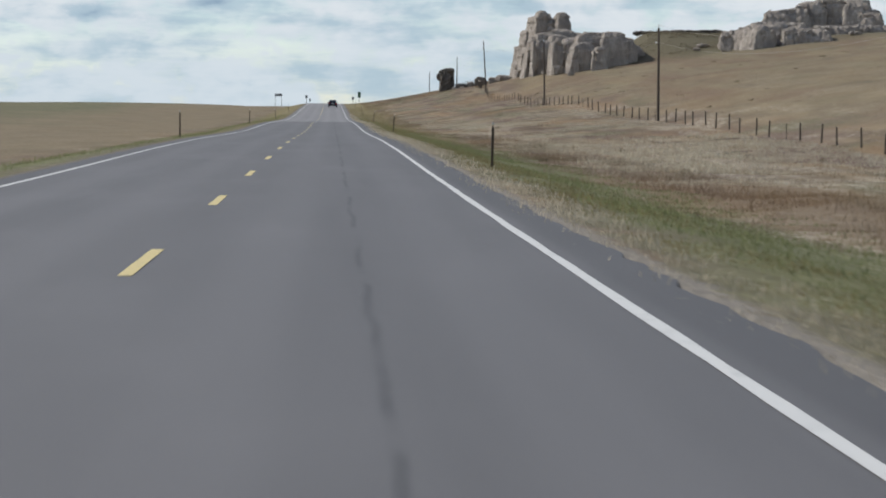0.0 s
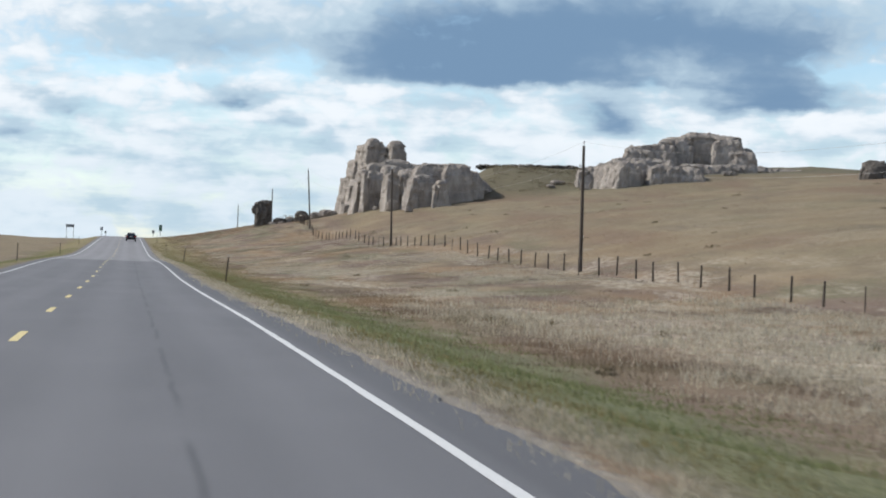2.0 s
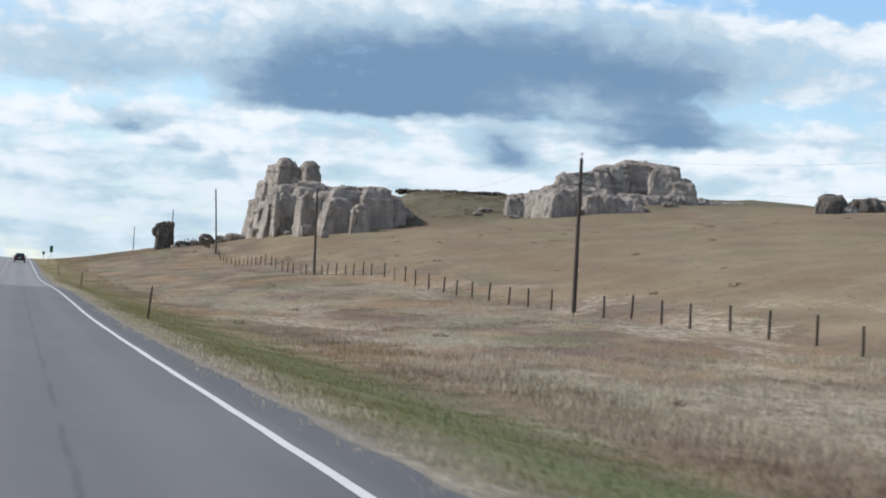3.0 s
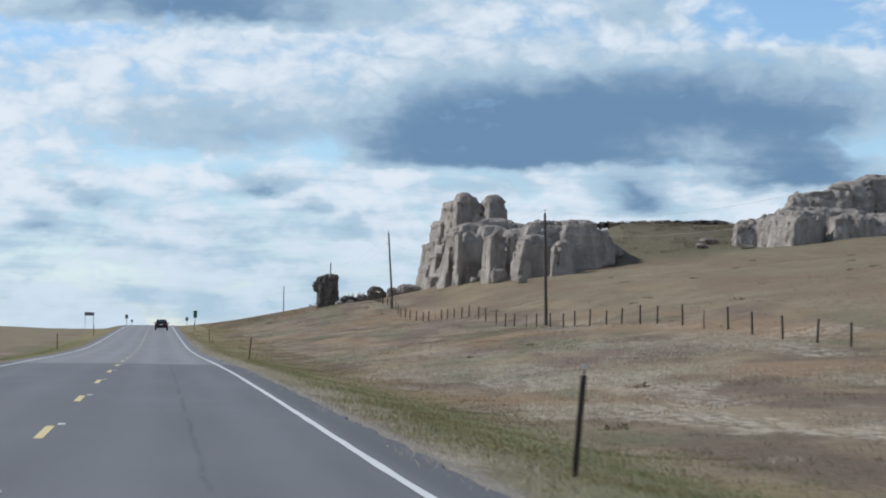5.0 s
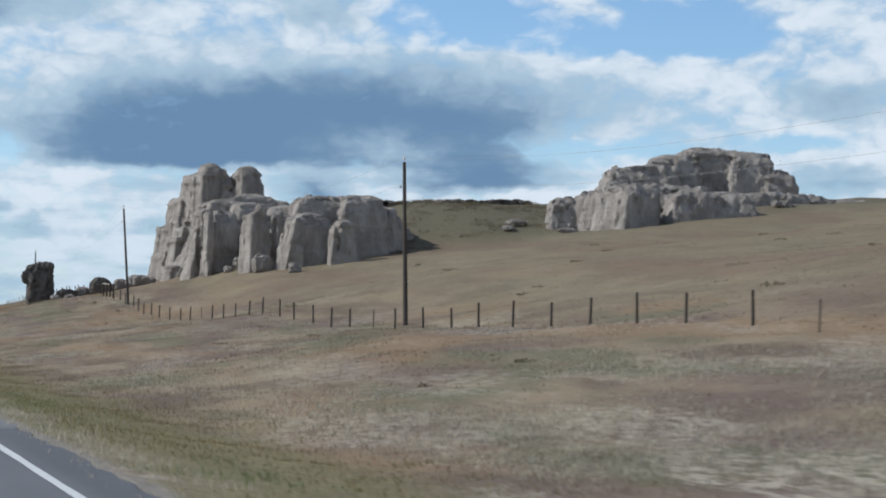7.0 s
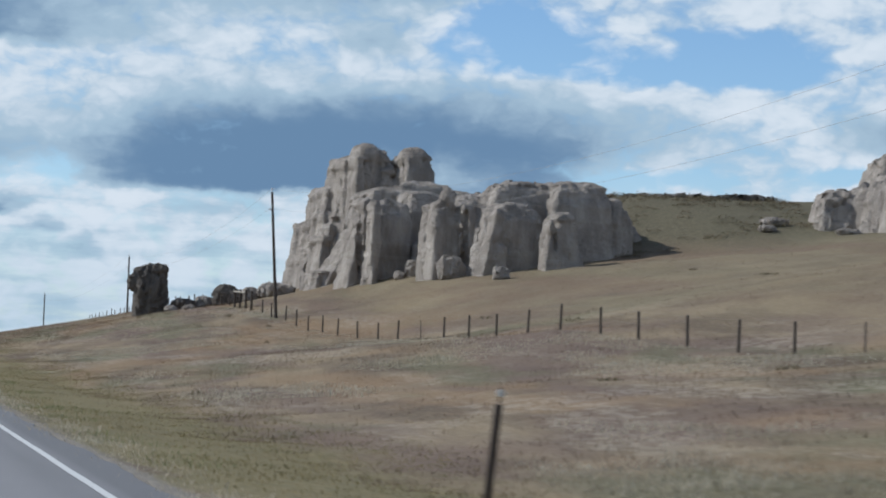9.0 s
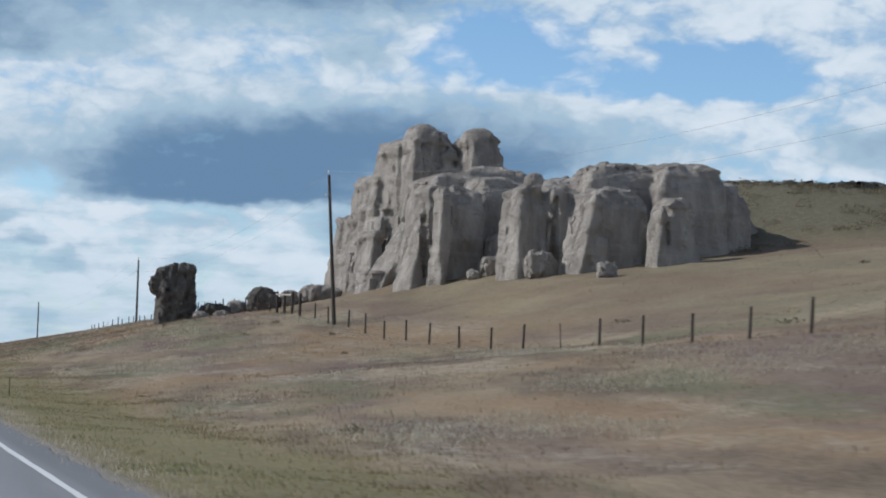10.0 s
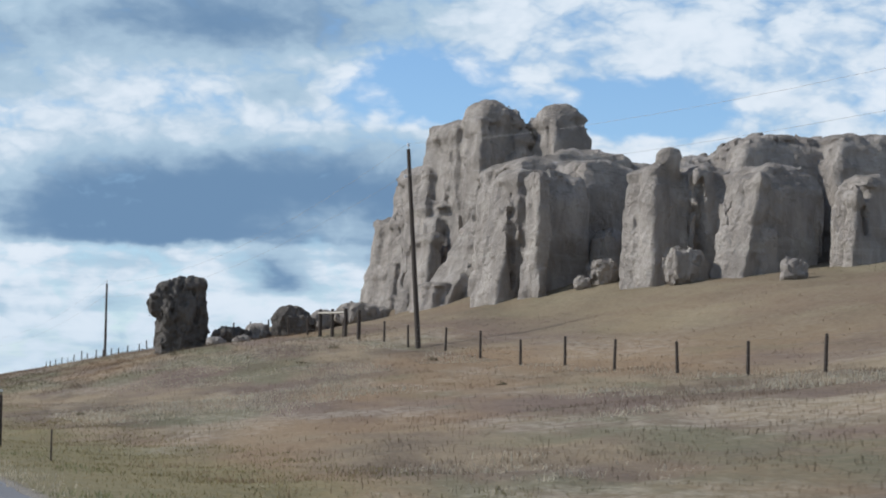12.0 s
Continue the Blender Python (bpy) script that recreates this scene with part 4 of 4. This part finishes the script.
# braced gate corner by the low rocks
brace = tagged(empty("fence_brace", 28.9, 389.0, ground_at(28.9, 389)), "stout braced fence posts with a pale rail", "fence brace")
inv2 = Matrix.Translation((-28.9, -389.0, -ground_at(28.9, 389)))
for y in (384.6, 387.2, 389.9, 392.5):
    z = ground_at(28.9, y)
    bm = bmesh.new()
    rod(bm, inv2 @ Vector((28.9, y, z - 0.4)), inv2 @ Vector((28.9, y, z + 1.45)), 0.10, 0.09, 10)
    part("brace_post", bm, MAT["post_wood"], brace)
for a, b in ((387.2, 389.9), (389.9, 392.5)):
    bm = bmesh.new()
    rod(bm, inv2 @ Vector((28.83, a, ground_at(28.9, a) + 1.25)), inv2 @ Vector((28.83, b, ground_at(28.9, b) + 1.25)), 0.06, 0.055, 8)
    part("rail", bm, MAT["pale_wood"], brace, "pale bare rail")


def delineator(x, y, h=1.2, lean=(0, 0), turn=0.0):
    z = ground_at(x, y)
    e = tagged(empty("delineator_post", x, y, z, turn, lean[1], lean[0]), "rusty steel roadside delineator post with a small reflector", "delineator", "roadside delineators")
    bm = bmesh.new()
    box(bm, 0, 0, h / 2 - 0.15, 0.045, 0.010, h + 0.3)
    box(bm, -0.027, -0.012, h / 2 - 0.15, 0.010, 0.028, h + 0.3)
    box(bm, 0.027, -0.012, h / 2 - 0.15, 0.010, 0.028, h + 0.3)
    part("channel", bm, MAT["rust"], e)
    bm = bmesh.new()
    bmesh.ops.create_cone(bm, cap_ends=True, segments=16, radius1=0.034, radius2=0.032, depth=0.014, matrix=pose(0, -0.036, h + 0.10, 90))
    part("reflector", bm, MAT["reflector"], e, "small round pale reflector")
    bm = bmesh.new()
    box(bm, 0, -0.024, h + 0.06, 0.02, 0.008, 0.16)
    part("bracket", bm, MAT["rust"], e)
    return e


for x, y, h, lean in ((5.7, 53.6, 1.02, (0.8, 0)), (5.9, 147.2, 1.1, (5.0, 0)), (6.4, 241.6, 1.2, (5.5, 0)), (6.4, 333.0, 1.2, (-0.5, 0)), (6.2, 410.0, 1.15, (1, 0)),
                      (-5.6, 101.5, 1.15, (0, 0)), (-5.7, 190.0, 1.15, (1, 0)), (-5.7, 278.0, 1.15, (-1, 0)), (-5.8, 367.0, 1.15, (0, 0))):
    delineator(x, y, h, lean)
stake = tagged(empty("marker_stake", 6.5, 324.2, ground_at(6.5, 324.2)), "short rusty steel marker stake in the verge", "stake")
bm = bmesh.new()
rod(bm, (0, 0, -0.2), (0, 0, 0.6), 0.02, 0.018, 6)
part("rod", bm, MAT["rust"], stake)


def road_sign(x, y, w, h, top, legs, face, label, turn=0.0):
    z = ground_at(x, y)
    e = tagged(empty("road_sign", x, y, z, turn), label, "road sign", "signs at the crest")
    bm = bmesh.new()
    box(bm, 0, 0, top - h / 2, w, 0.02, h, 0.006)
    part("panel", bm, MAT[face], e)
    for px in legs:
        bm = bmesh.new()
        rod(bm, (px, 0.04, -0.3), (px, 0.04, top - 0.05), 0.045, 0.045, 8)
        part("leg", bm, MAT["rust"], e)
    return e


road_sign(9.0, 566, 0.75, 1.5, 3.1, (0.0,), "sign_green", "tall narrow green road sign on a post")
road_sign(7.4, 575, 0.6, 0.75, 1.9, (0.0,), "sign_back", "small dark road sign on a post")
road_sign(-5.0, 560, 0.6, 0.8, 2.2, (0.0,), "sign_back", "small dark road sign seen from behind")
road_sign(-12.0, 545, 1.9, 0.65, 3.2, (-0.8, 0.8), "sign_back", "wide dark sign seen from behind on two posts")
road_sign(0.9 - 5.8, 640, 0.5, 0.7, 2.0, (0.0,), "sign_back", "small far road sign on a post")


# ---- the car ahead ----
def car(x, y):
    z = float(road_z(y)) + 0.005
    e = tagged(empty("car", x, y, z), "black hatchback car driving ahead on the highway", "car")
    bm = bmesh.new()
    profile = ((-2.15, 0.32), (-2.2, 0.62), (-2.12, 0.98), (-1.2, 1.0), (0.9, 0.98), (1.95, 0.84), (2.15, 0.62), (2.12, 0.30))
    rows = []
    for xx, shrink in ((-0.90, 0.97), (-0.84, 1.0), (0.84, 1.0), (0.90, 0.97)):
        rows.append([bm.verts.new((xx, py * shrink, 0.62 + (pz - 0.62) * (0.88 if abs(xx) > 0.87 else 1.0))) for py, pz in profile])
    for a, b in zip(rows, rows[1:]):
        for i in range(len(profile)):
            j = (i + 1) % len(profile)
            bm.faces.new((a[i], b[i], b[j], a[j]))
    bm.faces.new(rows[0])
    bm.faces.new(rows[-1][::-1])
    bmesh.ops.recalc_face_normals(bm, faces=bm.faces)
    part("body", bm, MAT["car_paint"], e)
    bm = bmesh.new()
    low = [bm.verts.new(v) for v in ((-0.80, -2.0, 0.96), (0.80, -2.0, 0.96), (0.80, 1.0, 0.96), (-0.80, 1.0, 0.96))]
    high = [bm.verts.new(v) for v in ((-0.62, -1.45, 1.46), (0.62, -1.45, 1.46), (0.62, 0.25, 1.48), (-0.62, 0.25, 1.48))]
    for i in range(4):
        bm.faces.new((low[i], low[(i + 1) % 4], high[(i + 1) % 4], high[i]))
    bm.faces.new(high)
    bm.faces.new(low[::-1])
    part("cabin", bm, MAT["car_paint"], e)
    bm = bmesh.new()
    vs = [bm.verts.new(v) for v in ((-0.66, -1.945, 1.02), (0.66, -1.945, 1.02), (0.54, -1.52, 1.41), (-0.54, -1.52, 1.41))]
    bm.faces.new(vs)
    top = bmesh.ops.extrude_face_region(bm, geom=bm.faces[:])
    bmesh.ops.translate(bm, verts=[v for v in top["geom"] if isinstance(v, bmesh.types.BMVert)], vec=(0, -0.015, 0.012))
    part("rear_window", bm, MAT["glass"], e)
    for s in (-1, 1):
        bm = bmesh.new()
        box(bm, s * 0.68, -2.18, 0.80, 0.30, 0.05, 0.16, 0.012)
        part("tail_lamp", bm, MAT["red_lamp"], e, "red tail lamp")
        bm = bmesh.new()
        box(bm, s * 0.98, 0.55, 1.02, 0.18, 0.10, 0.14, 0.02)
        part("mirror", bm, MAT["car_paint"], e)
    bm = bmesh.new()
    box(bm, 0, -2.21, 0.44, 1.66, 0.10, 0.20, 0.03)
    part("bumper", bm, MAT["tyre"], e)
    bm = bmesh.new()
    box(bm, 0, -2.20, 0.78, 0.50, 0.03, 0.12)
    part("plate", bm, MAT["reflector"], e, "pale blank plate")
    for sx in (-0.78, 0.78):
        for sy in (-1.32, 1.32):
            bm = bmesh.new()
            rod(bm, (sx - 0.11, sy, 0.32), (sx + 0.11, sy, 0.32), 0.32, 0.32, 20)
            w = part("wheel", bm, MAT["tyre"], e)
            bm = bmesh.new()
            rod(bm, (sx - 0.118, sy, 0.32), (sx + 0.118, sy, 0.32), 0.19, 0.19, 14)
            part("rim", bm, MAT["rim"], w, "alloy rim")
    return e


car(1.85, 418.0)


# ---- grass, stalks and brush ----
def tufts(name, places, blades_each, height, width, mat, label, seed, droop=0.5):
    """Many tufts of single bent blades in one mesh."""
    r = np.random.RandomState(seed)
    n = len(places)
    base = np.repeat(places, blades_each, 0)
    m = len(base)
    size = np.repeat(r.uniform(0.55, 1.35, n), blades_each) * r.uniform(0.6, 1.2, m) * height
    turn = r.uniform(0, 2 * np.pi, m)
    out = r.uniform(0.1, 1.0, m) * droop
    side = np.stack([np.cos(turn + 1.57), np.sin(turn + 1.57), np.zeros(m)], 1)
    spot = r.uniform(0, 2 * np.pi, m)
    lean = np.stack([np.cos(turn), np.sin(turn), np.zeros(m)], 1)
    base = base + np.stack([np.cos(spot), np.sin(spot), np.zeros(m)], 1) * (np.sqrt(r.uniform(0, 1, m)) * 0.45)[:, None]
    base[:, 2] -= 0.03
    w = (width * r.uniform(0.6, 1.4, m))[:, None] * side
    mid = base + lean * (out * size * 0.35)[:, None]
    mid[:, 2] += size * 0.6
    tip = base + lean * (out * size)[:, None]
    tip[:, 2] += size * (1 - 0.35 * out)
    verts = np.stack([base - w, base + w, mid + w * 0.7, mid - w * 0.7, tip], 1).reshape(-1, 3)
    k = np.arange(m)[:, None] * 5
    faces = np.concatenate([k + np.array([[0, 1, 2, 3]])]).tolist() + (k + np.array([[3, 2, 4]])).tolist()
    return tagged(mesh_object(name, verts, faces, mat), label, "grass", kind="stuff")


def scatter(n, x0, x1, y0, y1, seed, keep=None, skew=1.0):
    r = np.random.RandomState(seed)
    x = x0 + (x1 - x0) * r.rand(n) ** skew
    y = y0 + (y1 - y0) * r.rand(n)
    if keep is not None:
        ok = keep(x, y, r)
        x, y = x[ok], y[ok]
    return np.stack([x, y, ground_height(x, y)], 1)


def drift(x, y, scale, lo, hi, seed):
    p = np.stack([x * scale + seed, y * scale * 0.6 + seed, np.full(x.shape, seed)], 1)
    return step(fractal(p, 3), lo, hi)


def heap(x, y):
    """How deep the fallen straw lies at a place, ragged at its rim."""
    total = np.zeros(x.shape)
    for mx, my, wx, wy in STRAW:
        total = np.maximum(total, 1.15 - np.hypot((x - mx) / wx, (y - my) / wy))
    return np.clip(total, 0, 1) * drift(x, y, 0.7, -0.35, 0.1, 41)


tufts("verge_grass", scatter(30000, 5.2, 11.0, 2, 235, 1, lambda x, y, r: r.rand(len(x)) < 0.95 * step(x, 4.9, 6.4) * (1 - 0.9 * step(y, 120, 215)) * drift(x, y, 0.5, -0.5, 0.1, 3)), 7, 0.085, 0.007, MAT["green_blades"], "green roadside grass along the verge", 2, 0.8)
tufts("golden_verge_grass", scatter(24000, 5.0, 11.5, 115, 400, 31, lambda x, y, r: r.rand(len(x)) < step(y, 115, 190) * drift(x, y, 0.4, -0.5, 0.1, 5)), 6, 0.075, 0.007, MAT["gold_blades"], "golden yellowing grass along the verge", 32, 0.8)
tufts("sere_verge_grass", scatter(10000, 4.8, 6.6, 2, 170, 35, lambda x, y, r: r.rand(len(x)) < drift(x, y, 0.7, -0.4, 0.2, 17)), 6, 0.07, 0.006, MAT["gold_blades"], "short olive-tan grass beside the gravel shoulder", 36, 0.9)
tufts("edge_tufts", scatter(3000, 4.7, 6.6, 150, 330, 33, lambda x, y, r: r.rand(len(x)) < drift(x, y, 0.6, 0.0, 0.3, 15)), 7, 0.12, 0.006, MAT["green_blades"], "green tufts growing at the pavement edge", 34, 0.9)
tufts("left_verge_grass", scatter(5000, -10.0, -4.9, 20, 330, 4), 7, 0.13, 0.006, MAT["green_blades"], "green roadside grass on the far verge", 5, 0.8)
tufts("dry_grass", scatter(52000, 8.0, 30.5, 20, 425, 6, lambda x, y, r: r.rand(len(x)) < 0.25 + 0.75 * drift(x, y, 0.25, -0.25, 0.3, 8)), 6, 0.13, 0.006, MAT["dry_blades"], "tall dry brown prairie grass", 7, 0.9)
tufts("straw_mats", scatter(60000, 11.0, 28.4, 60, 390, 9, lambda x, y, r: r.rand(len(x)) < np.maximum(np.maximum(drift(x, y, 0.16, 0.05, 0.26, 21), heap(x, y)), 0.5 * step(x, 26.2, 27.8) * drift(x, y, 0.3, -0.1, 0.2, 25))), 7, 0.16, 0.009, MAT["straw"], "bleached flattened straw lying in mats", 10, 1.6)
tufts("straw_clumps", scatter(2600, 12.0, 28.0, 75, 140, 41, lambda x, y, r: r.rand(len(x)) < 0.15 + 0.85 * np.maximum(heap(x, y), drift(x, y, 0.3, 0.0, 0.3, 19))), 12, 0.30, 0.011, MAT["straw"], "shaggy bleached clumps of fallen bunch grass", 42, 1.3)
tufts("russet_bunch_grass", scatter(5200, 10.6, 14.5, 20, 150, 43, lambda x, y, r: r.rand(len(x)) < drift(x, y, 0.4, -0.4, 0.2, 23)), 7, 0.24, 0.006, MAT["dry_blades"], "russet bunch grass behind the green verge", 44, 0.7)
tufts("shoulder_stalks", scatter(6800, 4.4, 5.2, 3, 330, 11, lambda x, y, r: r.rand(len(x)) < 0.3 + 0.7 * drift(x, y, 0.8, -0.2, 0.3, 2)), 6, 0.13, 0.005, MAT["straw"], "dead pale stalks on the gravel shoulder", 12, 1.5)
tufts("hill_grass", scatter(16000, 29.5, 75, 150, 400, 13, skew=1.4), 6, 0.075, 0.010, MAT["dry_blades"], "short dry grass on the hillside", 14, 0.9)
tufts("rise_grass", scatter(6000, 8.0, 30, 380, 480, 15), 6, 0.18, 0.010, MAT["dry_blades"], "dry grass along the crest of the rise", 16, 0.6)


def brush(name, spots, seed, label):
    """Low twiggy clumps made of many small leaves."""
    r = np.random.RandomState(seed)
    verts, faces = [], []
    for x, y, rad, h in spots:
        z = ground_at(x, y)
        n = int(90 * max(0.6, rad))
        for _ in range(n):
            a, q, t = r.uniform(0, 6.283), math.sqrt(r.rand()) * rad, r.rand()
            c = Vector((x + q * math.cos(a), y + q * math.sin(a), z - 0.02 + t * h * (1 - 0.7 * (q / rad) ** 2)))
            d = Vector(r.normal(size=3)).normalized() * 0.11 * (0.5 + rad)
            f = Vector(r.normal(size=3)).normalized() * 0.045
            k = len(verts)
            verts += [c - d * 0.5, c + f, c + d * 0.5, c - f]
            faces.append((k, k + 1, k + 2, k + 3))
    return tagged(mesh_object(name, verts, faces, MAT["shrub"]), label, "brush", kind="stuff")


rng = random.Random(11)
spots = [(rng.uniform(52, 74), rng.uniform(372, 398), rng.uniform(0.4, 1.3), rng.uniform(0.25, 0.55)) for _ in range(150)]
brush("slope_brush", spots, 3, "low dark brush on the slope between the rocks")
spots = [(rng.uniform(10, 28), rng.uniform(70, 400), rng.uniform(0.15, 0.4), rng.uniform(0.12, 0.3)) for _ in range(22)]
brush("ditch_brush", spots, 4, "dark dry weed clumps scattered in the ditch")
spots = [(rng.uniform(32, 90), rng.uniform(160, 350), rng.uniform(0.3, 0.7), rng.uniform(0.12, 0.25)) for _ in range(40)]
brush("hill_brush", spots, 5, "low grey weed clumps on the hillside")
brush("mesa_shrub", [(101.5, 385.5, 0.8, 5.0)], 6, "lone dark shrub on the edge of the mesa cap")
